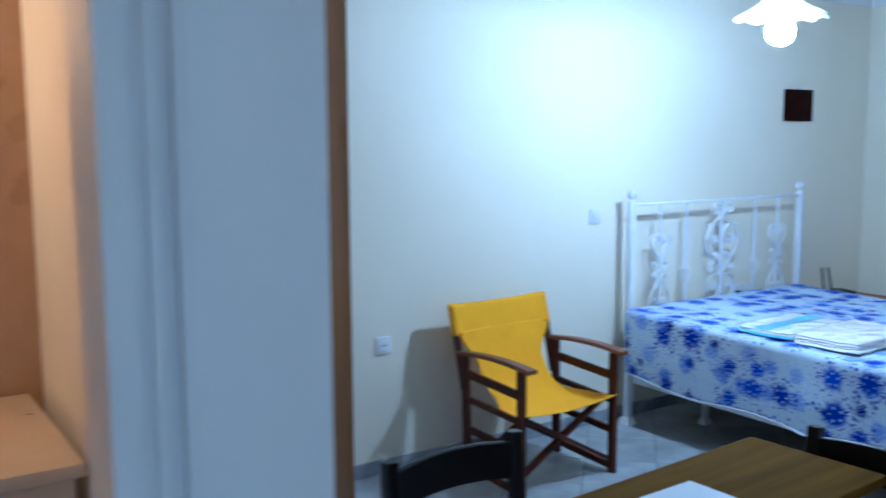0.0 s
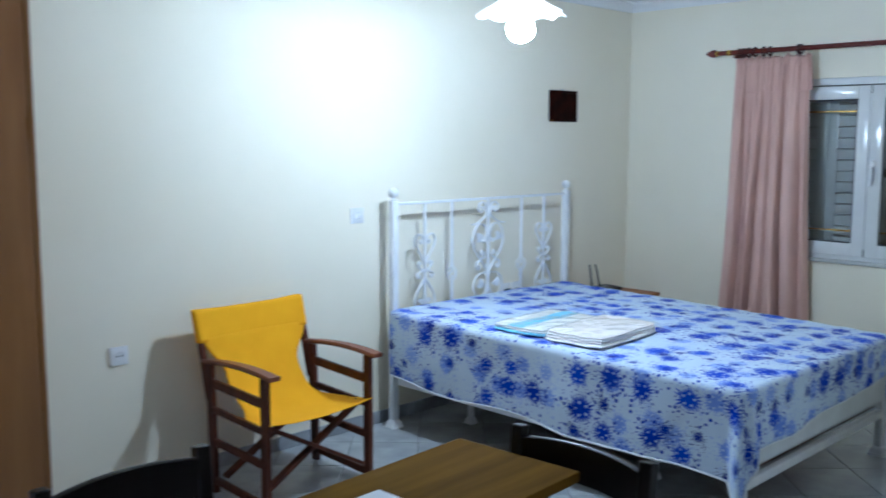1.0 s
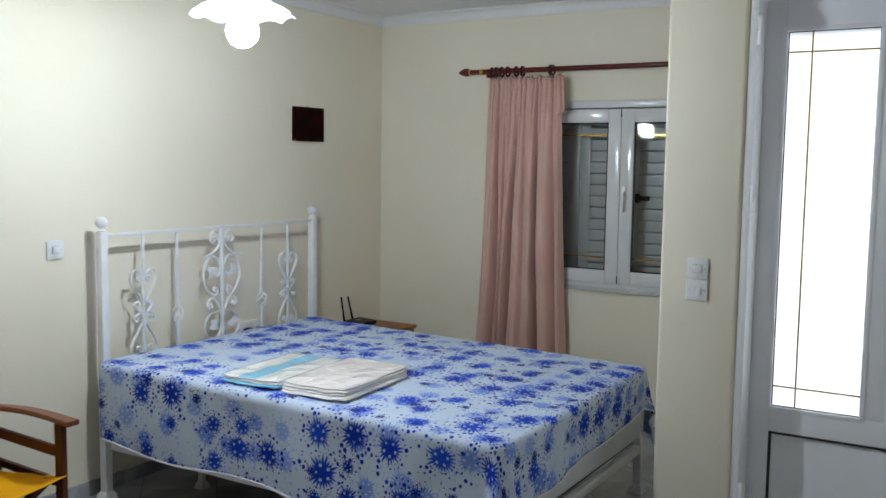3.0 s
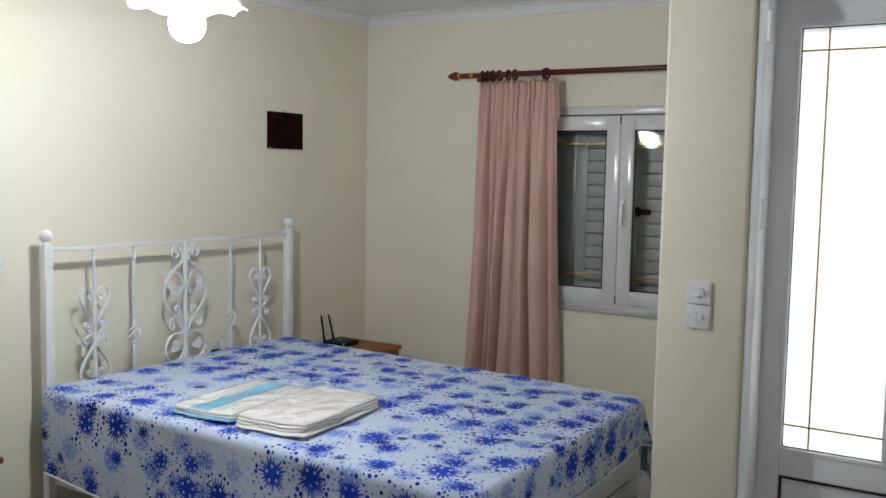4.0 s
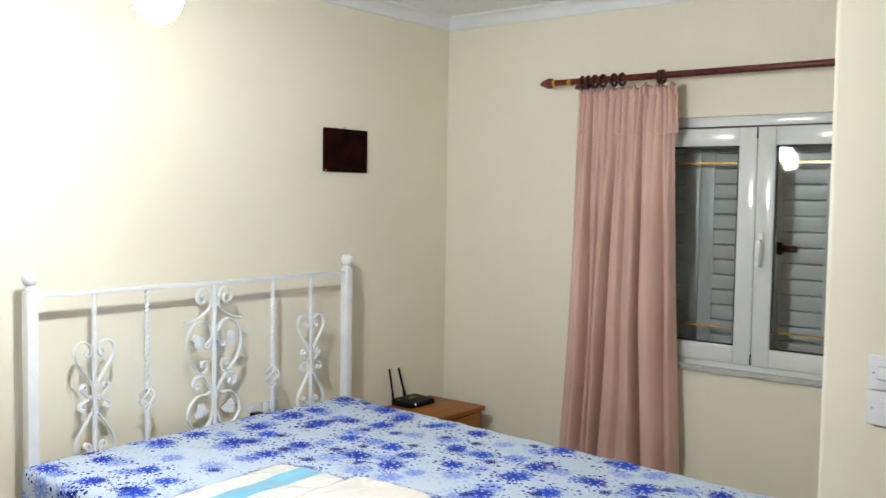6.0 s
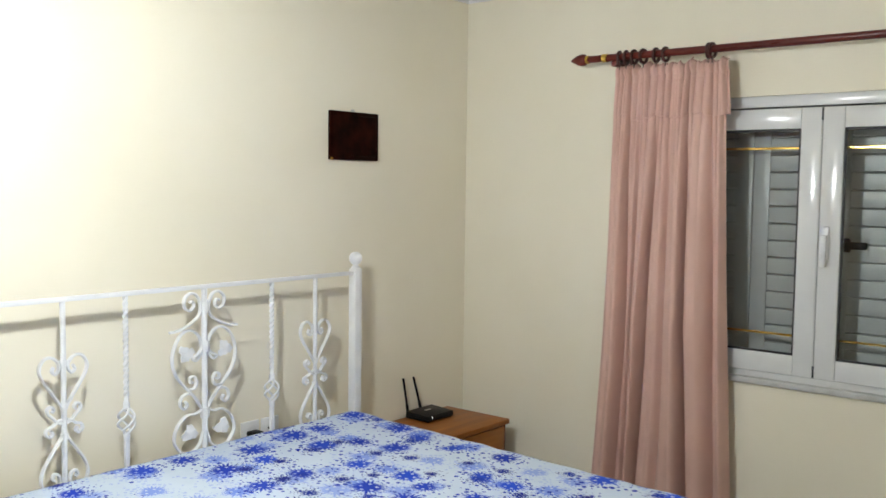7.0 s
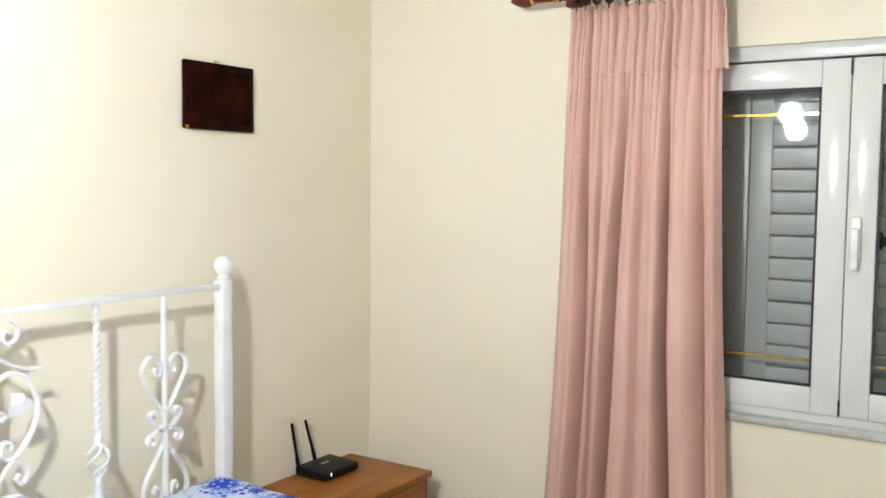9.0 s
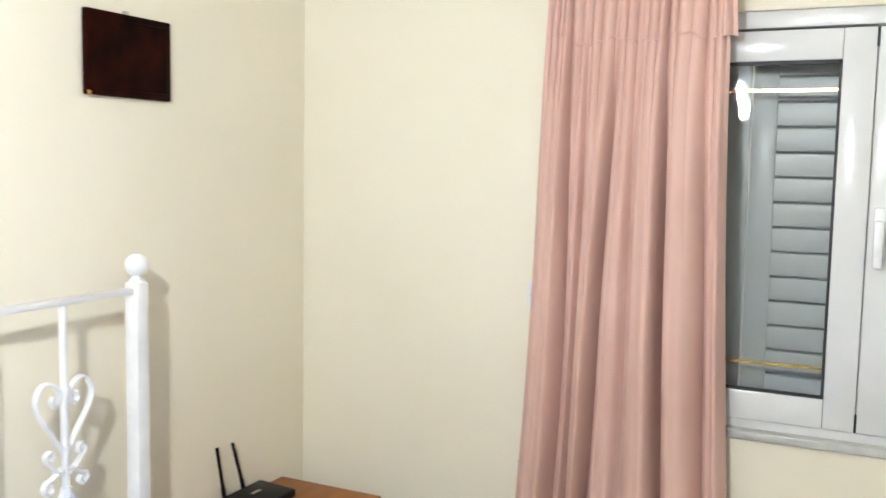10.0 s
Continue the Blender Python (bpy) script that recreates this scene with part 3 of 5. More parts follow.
for y0, y1 in ((MID + 0.0012, WY1 - 0.022), (WY0 + 0.022, MID - 0.0012)):
    z0, z1 = WZ0 + 0.028, WZ1 - 0.050
    sash = part("sash", boxes((SX, y0, z0, SX + 0.05, y0 + st, z1), (SX, y1 - st, z0, SX + 0.05, y1, z1), (SX, y0 + st, z0, SX + 0.05, y1 - st, z0 + st), (SX, y0 + st, z1 - st, SX + 0.05, y1 - st, z1), bevel=0.004), M["alu"], win)
    a, b, c, d = y0 + st, y1 - st, z0 + st, z1 - st
    part("gasket", boxes((SX + 0.006, a, c, SX + 0.016, a + 0.007, d), (SX + 0.006, b - 0.007, c, SX + 0.016, b, d), (SX + 0.006, a, c, SX + 0.016, b, c + 0.007), (SX + 0.006, a, d - 0.009, SX + 0.016, b, d)), M["rubber"], sash)
    # the two panes of each sash sit a touch askew
    skew = 2.8 if y0 > MID else 3.1
    ha, hc = (b - a) / 2, (d - c) / 2
    gp = part("pane", boxes((-0.002, -ha, -hc, 0.002, ha, hc)), M["glass"], sash, "clear glass pane")
    gp.location, gp.rotation_euler = (SX + 0.022, (a + b) / 2, (c + d) / 2), (0, radians(1.05 if y0 > MID else 1.35), radians(skew))
    gp.visible_shadow = False
    for z in (c + 0.070, d - 0.070):
        part("glazing_bar", boxes((SX + 0.034, a, z - 0.0045, SX + 0.037, b, z + 0.0045), bevel=0.001, seg=1), M["gold"], sash, "thin brass glazing bar")
    g2 = part("pane", boxes((-0.002, -ha, -hc, 0.002, ha, hc)), M["glass"], sash, "clear glass pane")
    g2.location, g2.rotation_euler = (SX + 0.058, (a + b) / 2, (c + d) / 2), (0, radians(1.95), radians(skew - 0.2))
    g2.visible_shadow = False
hd = part("window_handle", boxes((SX - 0.010, MID - 0.040, 1.295, SX, MID - 0.014, 1.415), bevel=0.005), M["plastic"], win, "white lever handle")
part("lever", boxes((SX - 0.036, MID - 0.038, 1.27, SX - 0.018, MID - 0.016, 1.385), (SX - 0.020, MID - 0.036, 1.355, SX - 0.006, MID - 0.018, 1.38), bevel=0.005), M["plastic"], hd)
for z in (WZ0 + 0.052, WZ1 - 0.074):
    part("stay", boxes((SX - 0.003, MID - 0.003, z - 0.022, SX + 0.02, MID + 0.003, z + 0.022)), M["rubber"], win)
shut = thing("shutter", "pale louvred aluminium shutter closed behind the window", "shutter", (0, 0, 0), kind="structure")
SHX = 5.735
# four narrow folding leaves, each with its own stiles and rails
SW, cuts = 0.064, [WY0, 1.4635, MID - 0.001, 2.067, WY1]
leaves = []
for y0, y1 in zip(cuts, cuts[1:]):
    y0, y1 = y0 + 0.0015, y1 - 0.0015
    fr_bm = boxes((SHX, y0, WZ0, SHX + 0.035, y0 + SW, WZ1), (SHX, y1 - SW, WZ0, SHX + 0.035, y1, WZ1), (SHX, y0 + SW, WZ0, SHX + 0.035, y1 - SW, WZ0 + 0.06),
                  (SHX, y0 + SW, WZ1 - 0.05, SHX + 0.035, y1 - SW, WZ1), bevel=0.003)
    leaves.append((y0, y1, part("shutter_leaf", fr_bm, M["shutter"], shut)))
pitch = 0.066
slat_profile = [(0.006, 0.0), (0.001, 0.003), (0.000, 0.008), (0.0003, 0.054), (0.0012, 0.0600), (0.005, 0.0625), (0.012, 0.063), (0.022, 0.0625), (0.024, 0.056), (0.022, 0.0)]
for y0, y1, leaf_of in leaves:
    y0, y1 = y0 + SW, y1 - SW
    sb = bmesh.new()
    rows = [[sb.verts.new((dx, y, dz)) for dx, dz in slat_profile] for y in (0.0, y1 - y0)]
    k = len(slat_profile)
    for j in range(k):
        sb.faces.new((rows[0][j], rows[0][(j + 1) % k], rows[1][(j + 1) % k], rows[1][j]))
    sb.faces.new(rows[0][::-1])
    sb.faces.new(rows[1])
    me = mesh_of("slat", sb, M["shutter"])
    for i in range(15):
        z = WZ0 + 0.06 + i * pitch
        if z > WZ1 - 0.09:
            break
        s = new("slat", me)
        s.parent = leaf_of
        s.location = (SHX + 0.004, y0, z)
    part("backing", boxes((SHX + 0.034, y0, WZ0 + 0.06, SHX + 0.037, y1, WZ1 - 0.05)), M["shutter"], leaf_of)
part("latch", boxes((SHX - 0.024, 1.632, 1.330, SHX - 0.004, 1.735, 1.358), (SHX - 0.018, 1.690, 1.318, SHX, 1.735, 1.370), bevel=0.006), M["black"], shut, "black shutter latch")

# ---- curtain rod and curtain ----
RX, RZ = 5.49, 2.069
rod = thing("curtain_rod", "dark red mahogany curtain pole with brass collars", "curtain rod", (RX, 2.685, RZ))
part("pole", lathe(bmesh.new(), [(0, 0), (0.0145, 0), (0.0145, 1.58), (0, 1.58)], 20, pose(0, 0, 0, 90, 0, 0)), M["mahogany"], rod)
fin = [(0, 0.078), (0.004, 0.075), (0.012, 0.062), (0.020, 0.044), (0.0245, 0.026), (0.0225, 0.010), (0.015, 0.0), (0.0, 0.0)]
part("finial", lathe(bmesh.new(), fin, 20, pose(0, 0.0, 0, -90, 0, 0)), M["mahogany"], rod, "pointed mahogany finial")
for y in (0.002, -0.085):
    part("collar", lathe(bmesh.new(), [(0.0135, -0.012), (0.0175, -0.010), (0.0165, 0), (0.0175, 0.010), (0.0135, 0.012)], 20, pose(0, y, 0, 90, 0, 0)), M["gold"], rod, "polished brass collar")
for y in (-0.13, -1.50):
    part("bracket", boxes((-0.012, y - 0.012, -0.036, 0.095, y + 0.012, -0.016), (0.095, y - 0.02, -0.06, 0.1095, y + 0.02, 0.03), bevel=0.004), M["mahogany"], rod)
curt = thing("curtain", "dusty pink gathered curtain hanging from wooden rings", "curtain", (RX, 2.33, 0))
ring_pts = [(0.025 * math.cos(a * math.pi / 12), 0, 0.025 * math.sin(a * math.pi / 12)) for a in range(25)]
for y in (2.535, 2.505, 2.47, 2.43, 2.375, 2.335, 2.16, 2.145):
    tilt = random.uniform(-14, 14)
    rg = bmesh.new()
    tube(rg, [pose(0, 0, 0, 0, 0, tilt) @ Vector(p) for p in ring_pts], 0.0065, 8)
    lathe(rg, [(0, -0.045), (0.002, -0.044), (0.002, -0.030), (0.0, -0.029)], 6)
    ob = part("ring", rg, M["ring_wood"], curt, "dark wooden curtain ring")
    ob.location = (0, y - 2.33, RZ - 0.006)
rows, nu, nv = [], 360, 70
# valleys between the main folds: place across at the top, at the hem, and how deep each one runs
VALLEYS = ((0.0, 0.0, 0.010), (0.150, 0.190, 0.030), (0.245, 0.245, 0.012), (0.420, 0.330, 0.036), (0.550, 0.480, 0.008), (0.690, 0.725, 0.080), (0.880, 0.900, 0.014), (1.0, 1.0, 0.016))
SWELL = (0.034, 0.016, 0.046, 0.020, 0.058, 0.056, 0.022)


def ridged(p, sharp):
    """Rounded folds with narrow valleys, one for each whole step of p."""
    return abs(math.sin(math.pi * p)) ** sharp


def drape_point(u, t):
    """Offset from the pole and place along it of the cloth at u across and t down."""
    yl, yr = 2.548 + 0.108 * t ** 0.8 + 0.006 * math.sin(7 * t + 1), 2.095 - 0.050 * t + 0.012 * math.sin(5 * t)
    grow = min(1.0, 0.22 + 1.5 * t)
    w = u + 0.010 * noise.noise((u * 4.0, t * 2.2, 7.0))
    x = 0.040
    place = [a + (c - a) * t + (0.030 * noise.noise((a * 9.0, t * 1.9, 3.0)) if 0 < a < 1 else 0.0) for a, c, d in VALLEYS]
    for k, swell in enumerate(SWELL):
        if place[k] <= w <= place[k + 1]:
            s = (w - place[k]) / (place[k + 1] - place[k])
            lean = s + 0.10 * math.sin(math.pi * s) * (1 if k % 2 else -1)
            x -= 1.15 * swell * (1.0 + 0.5 * noise.noise((k * 3.7, t * 2.2, 21.0))) * grow * math.sin(math.pi * min(1.0, max(0.0, lean))) ** 0.85
            x -= 0.006 * grow * math.sin(2 * math.pi * (s * 1.7 + k)) * math.sin(math.pi * s)
    for (a, c, deep), p in zip(VALLEYS, place):
        start = 0.14 if deep > 0.05 else 0.04
        x += 1.3 * deep * min(1.0, max(0.0, (t - start) / 0.3)) * math.exp(-((w - p) / (0.017 + 0.010 * t)) ** 2)
    # small gathers fall from the tape and die out on the way down
    p = 17 * u + 1.1 * noise.noise((u * 6.0, 0.4, 2.0)) + 0.35 * noise.noise((u * 4.0, t * 3.0, 5.0))
    small = 0.75 + 0.5 * noise.noise((math.floor(p) * 0.73, 1.0, 9.0))
    x -= (0.030 * math.exp(-t / 0.12) + 0.0040 * math.exp(-t / 0.50)) * small * ridged(p, 0.8)
    x += 0.0012 * noise.noise((w * 30.0, t * 5.0, 2.0)) + 0.004 * noise.noise((w * 6.0, t * 6.0, 4.0)) * t
    y = yl + (yr - yl) * u + 0.007 * grow * noise.noise((w * 9.0, t, 12.0))
    return min(0.090, x), y - 2.33


for i in range(nv + 1):
    t = i / nv
    z = 2.022 - t * 1.985
    rows.append([(*drape_point(j / nu, t), z) for j in range(nu + 1)])
cl = part("drape", sheet(rows), M["pink"], curt)
cl.modifiers.new("thickness", "SOLIDIFY").thickness = 0.0012
# the heading: cloth folded over the top, a puffed frill over the tape and a loose flap below it
hrows = []
for i in range(29):
    k = i / 28
    t = 0.100 * k
    row = []
    for j in range(nu + 1):
        u = j / nu
        x, y = drape_point(u, t)
        n1, n2 = noise.noise((u * 15.0, 2.0, 6.0)), noise.noise((u * 40.0, k * 2.0, 8.0))
        frill = max(0.0, 1 - k / 0.20)
        puff = math.sin(math.pi * min(1.0, k / 0.20))
        pinch = math.exp(-((k - 0.22) / 0.05) ** 2)
        x += -0.0025 - 0.002 * k - puff * (0.008 + 0.010 * n1 + 0.006 * n2) + 0.006 * pinch + (0.010 if i == 0 else 0.0) - 0.006 * k * noise.noise((u * 9.0, k, 14.0))
        z = 2.022 - 1.985 * t + frill * (0.012 + 0.022 * n1 + 0.012 * n2) + (0.026 * noise.noise((u * 6.0, 1.0, 4.0)) + 0.014 * noise.noise((u * 19.0, 3.0, 4.0))) * k
        row.append((x, y - 0.018 * max(0.0, u - 0.85) / 0.15 * (0.4 + 0.6 * k), z))
    hrows.append(row)
hb = part("heading", sheet(hrows), M["pink"], curt, "gathered frilled heading")
hb.modifiers.new("thickness", "SOLIDIFY").thickness = 0.0012

# ---- bed ----
BXL, BXR, BHY, BFY = 3.308, 4.758, 3.288, 1.312
bed = thing("bed", "white enamelled wrought iron double bed with scrolled headboard", "bed", ((BXL + BXR) / 2, BHY, 0))
CX = (BXL + BXR) / 2
LIFT = 0.012  # the headboard grille stands this much over its own drawing


def foot_profile():
    return [(0, 0), (0.036, 0), (0.036, 0.006), (0.030, 0.014), (0.030, 0.026), (0.024, 0.036), (0.018, 0.044), (0.0, 0.044)]


def square_lathe(prof, m):
    return lathe(bmesh.new(), [(r * 1.414, z) for r, z in prof], 4, m @ pose(0, 0, 0, 0, 0, 45))


for x in (BXL, BXR):
    post = part("post", boxes((x - CX - 0.019, -0.019, 0.03, x - CX + 0.019, 0.019, 1.212), bevel=0.003), M["iron"], bed)
    part("ball", lathe(bmesh.new(), [(0, 1.210), (0.017, 1.212), (0.019, 1.216), (0.012, 1.222), (0.010, 1.229)] + [(0.0265 * math.sin(a * math.pi / 12), 1.252 - 0.0265 * math.cos(a * math.pi / 12)) for a in range(2, 13)], 20, pose(x - CX, 0, 0)), M["iron"], post)
    part("foot", square_lathe(foot_profile(), pose(x - CX, 0, 0)), M["iron"], post)
for x in (BXL + 0.03, BXR - 0.03):
    lg = part("leg", boxes((x - CX - 0.017, BFY - BHY - 0.017, 0.03, x - CX + 0.017, BFY - BHY + 0.017, 0.40), bevel=0.003), M["iron"], bed)
    part("foot", square_lathe(foot_profile(), pose(x - CX, BFY - BHY, 0)), M["iron"], lg)
for x, y in ((3.655, 3.05), (4.45, 3.05), (3.655, 1.9), (4.45, 1.9)):
    lg = part("leg", boxes((x - CX - 0.013, y - BHY - 0.013, 0.02, x - CX + 0.013, y - BHY + 0.013, 0.236), bevel=0.002), M["iron"], bed)
    part("foot", square_lathe([(r * 0.75, z * 0.8) for r, z in foot_profile()], pose(x - CX, y - BHY, 0)), M["iron"], lg)
for x in (BXL + 0.023, BXR - 0.023):
    part("side_rail", boxes((x - CX - 0.012, BFY - BHY, 0.232, x - CX + 0.012, -0.019, 0.285), bevel=0.003), M["iron"], bed)
part("foot_rail", boxes((BXL + 0.03 - CX, BFY - BHY - 0.014, 0.190, BXR - 0.03 - CX, BFY - BHY + 0.014, 0.230), bevel=0.003), M["iron"], bed)
part("base_frame", boxes((BXL + 0.03 - CX, BFY - BHY + 0.02, 0.236, BXR - 0.03 - CX, -0.03, 0.260)), M["espresso"], bed, "dark slatted base panel")
part("top_rail", boxes((BXL - CX + 0.019, -0.011, 1.175, BXR - CX - 0.019, 0.011, 1.189), bevel=0.002), M["iron"], bed).location.z = LIFT
part("bottom_rail", boxes((BXL - CX + 0.019, -0.010, 0.50, BXR - CX - 0.019, 0.010, 0.525), bevel=0.002), M["iron"], bed).location.z = LIFT


def twisted_bar(x):
    """A square bar with a twisted upper stretch and a basket knot."""
    bm = bmesh.new()
    rings = []
    n = 70
    for i in range(n + 1):
        z = 0.83 + 0.345 * i / n
        tw = (i / n) * math.pi * 9 if 0.06 < i / n else 0.06 * math.pi * 9
        rings.append([bm.verts.new((x + 0.0092 * math.cos(tw + k * math.pi / 2), 0.0092 * math.sin(tw + k * math.pi / 2), z)) for k in range(4)])
    for a, b in zip(rings, rings[1:]):
        for k in range(4):
            bm.faces.new((a[k], a[(k + 1) % 4], b[(k + 1) % 4], b[k]))
    box(bm, x - 0.007, -0.007, 0.525, x + 0.007, 0.007, 0.73, bevel=0.001, seg=1)
    for z in (0.728, 0.826):
        lathe(bm, [(0, z - 0.012), (0.009, z - 0.012), (0.0105, z - 0.006), (0.0105, z + 0.006), (0.009, z + 0.012), (0, z + 0.012)], 10, pose(x, 0, 0))
    for k in range(4):
        pts = []
        for i in range(17):
            t = i / 16
            a = k * math.pi / 2 + t * math.pi * 1.1
            r = 0.006 + 0.023 * math.sin(math.pi * t)
            pts.append((x + r * math.cos(a), r * math.sin(a), 0.735 + 0.085 * t))
        tube(bm, pts, 0.0042, 6)
    return bm


def scroll(bm, ctrl, x, s=1, r=0.0048, lift=0.016):
    pts = spline([(x + s * a, 0.0, z + lift) for a, z in ctrl], 7)
    tube(bm, pts, r, 7, flat=1.9)


def leaf_shape(bm, cx, cz, s, turn):
    """A small pressed iron leaf with three lobes."""
    n = 24
    ring, back = [], []
    for i in range(n):
        a = 2 * math.pi * i / n
        r = s * (0.80 + 0.17 * math.cos(3 * a + turn) + 0.09 * math.cos(9 * a + turn))
        ring.append(bm.verts.new((cx + r * math.cos(a), -0.010 + 0.004 * math.cos(3 * a + turn), cz + 0.86 * r * math.sin(a))))
        back.append(bm.verts.new((cx + r * math.cos(a), -0.006 + 0.004 * math.cos(3 * a + turn), cz + 0.86 * r * math.sin(a))))
    c0, c1 = bm.verts.new((cx, -0.014, cz)), bm.verts.new((cx, -0.004, cz))
    for i in range(n):
        k = (i + 1) % n
        bm.faces.new((ring[i], ring[k], c0))
        bm.faces.new((back[k], back[i], c1))
        bm.faces.new((ring[i], back[i], back[k], ring[k]))


for x in (3.534 - CX, 4.543 - CX):
    bm = bmesh.new()
    tube(bm, [(x, 0, 0.525), (x, 0, 1.175)], 0.0085, 10)
    for z in (0.990, 0.860, 0.767):
        lathe(bm, [(0, z - 0.009), (0.012, z - 0.009), (0.012, z + 0.009), (0, z + 0.009)], 10, pose(x, 0, 0))
    b1 = part("spindle", bm, M["iron"], bed)
    b1.location.z = LIFT
    for s in (1, -1):
        bm = bmesh.new()
        scroll(bm, [(0.008, 0.852), (0.036, 0.895), (0.066, 0.940), (0.075, 0.972), (0.062, 0.998), (0.040, 1.004), (0.018, 0.988), (0.014, 0.966), (0.026, 0.952), (0.036, 0.962), (0.030, 0.974)], x, s, lift=0.007)
        scroll(bm, [(0.008, 0.800), (0.022, 0.806), (0.036, 0.822), (0.050, 0.836), (0.052, 0.850), (0.040, 0.856), (0.032, 0.846), (0.038, 0.838)], x, s, lift=0.007)
        scroll(bm, [(0.008, 0.812), (0.022, 0.806), (0.038, 0.796), (0.054, 0.790), (0.058, 0.776), (0.046, 0.766), (0.036, 0.774), (0.042, 0.784)], x, s, lift=0.007)
        scroll(bm, [(0.008, 0.758), (0.034, 0.722), (0.066, 0.672), (0.074, 0.636), (0.060, 0.606), (0.036, 0.602), (0.018, 0.620), (0.020, 0.644), (0.034, 0.650), (0.040, 0.638), (0.032, 0.630)], x, s, lift=0.007)
        part("scroll", bm, M["iron"], b1)
for x in (3.741 - CX, 4.331 - CX):
    part("spindle", twisted_bar(x), M["iron"], bed, "twisted bar with a basket knot").location.z = LIFT
x = 4.038 - CX
bm = bmesh.new()
tube(bm, [(x, 0, 0.525), (x, 0, 1.175)], 0.0105, 10)
for z in (1.111, 0.978, 0.750):
    lathe(bm, [(0, z - 0.018), (0.0160, z - 0.018), (0.0165, z), (0.0160, z + 0.018), (0, z + 0.018)], 10, pose(x, 0, 0))
b1 = part("spindle", bm, M["iron"], bed, "central bar framed by scrolls and leaves")
b1.location.z = LIFT
for s in (1, -1):
    bm = bmesh.new()
    k = 0.93 * s
    scroll(bm, [(0.146, 1.022), (0.105, 1.026), (0.060, 1.044), (0.024, 1.070), (0.018, 1.105), (0.034, 1.138), (0.062, 1.146), (0.086, 1.128), (0.084, 1.100), (0.062, 1.088), (0.046, 1.102), (0.052, 1.118), (0.064, 1.116)], x, k)
    scroll(bm, [(0.010, 0.955), (0.030, 0.936), (0.052, 0.925), (0.038, 0.916), (0.020, 0.936), (0.014, 0.968), (0.030, 1.004), (0.066, 1.022), (0.106, 1.006), (0.134, 0.958), (0.136, 0.910), (0.114, 0.864), (0.078, 0.826), (0.038, 0.784), (0.010, 0.742)], x, k)
    scroll(bm, [(0.074, 0.820), (0.048, 0.822), (0.036, 0.840), (0.044, 0.862), (0.062, 0.860), (0.062, 0.844), (0.052, 0.844)], x, k)
    scroll(bm, [(0.058, 0.806), (0.080, 0.808), (0.100, 0.798), (0.106, 0.774), (0.090, 0.758), (0.076, 0.770), (0.084, 0.782)], x, k)
    scroll(bm, [(0.010, 0.746), (0.040, 0.734), (0.080, 0.732), (0.118, 0.702), (0.132, 0.656), (0.104, 0.614), (0.060, 0.604), (0.024, 0.626), (0.008, 0.667)], x, k)
    tube(bm, spline([(x + s * 0.008, 0, 0.616), (x + s * 0.06, 0, 0.606), (x + s * 0.130, 0, 0.598)], 5), 0.0048, 7, flat=1.9)
    part("scroll", bm, M["iron"], b1)
    for lx, lz, lt in ((0.078, 0.962, 0.6 * s), (0.066, 0.690, 2.0 + 0.6 * s)):
        lf = bmesh.new()
        leaf_shape(lf, x + s * lx, lz, 0.036, lt)
        part("leaf", lf, M["iron"], b1, "pressed iron leaf")

# Unseen board added in a dark colour to cut bounced light below the bed.
part("base", boxes((BXL + 0.03 - CX, BFY - BHY + 0.02, 0.240, BXR - 0.03 - CX, -0.03, 0.258)), M["cherry_dark"], bed, "unseen dark board added to darken the space under the bed")
mat_top = lambda y: 0.602 + 0.038 * max(0, min(1, (y - 1.30) / 1.95))
mt = bmesh.new()
box(mt, BXL + 0.030, BFY - 0.02, 0.262, BXR - 0.035, BHY - 0.03, 0.560, bevel=0.03, seg=3)
for v in mt.verts:
    if v.co.z > 0.45:
        v.co.z += mat_top(v.co.y) - 0.570
solid("mattress", mt, M["cotton"], "white mattress in a plain cotton cover on the bed", "mattress")

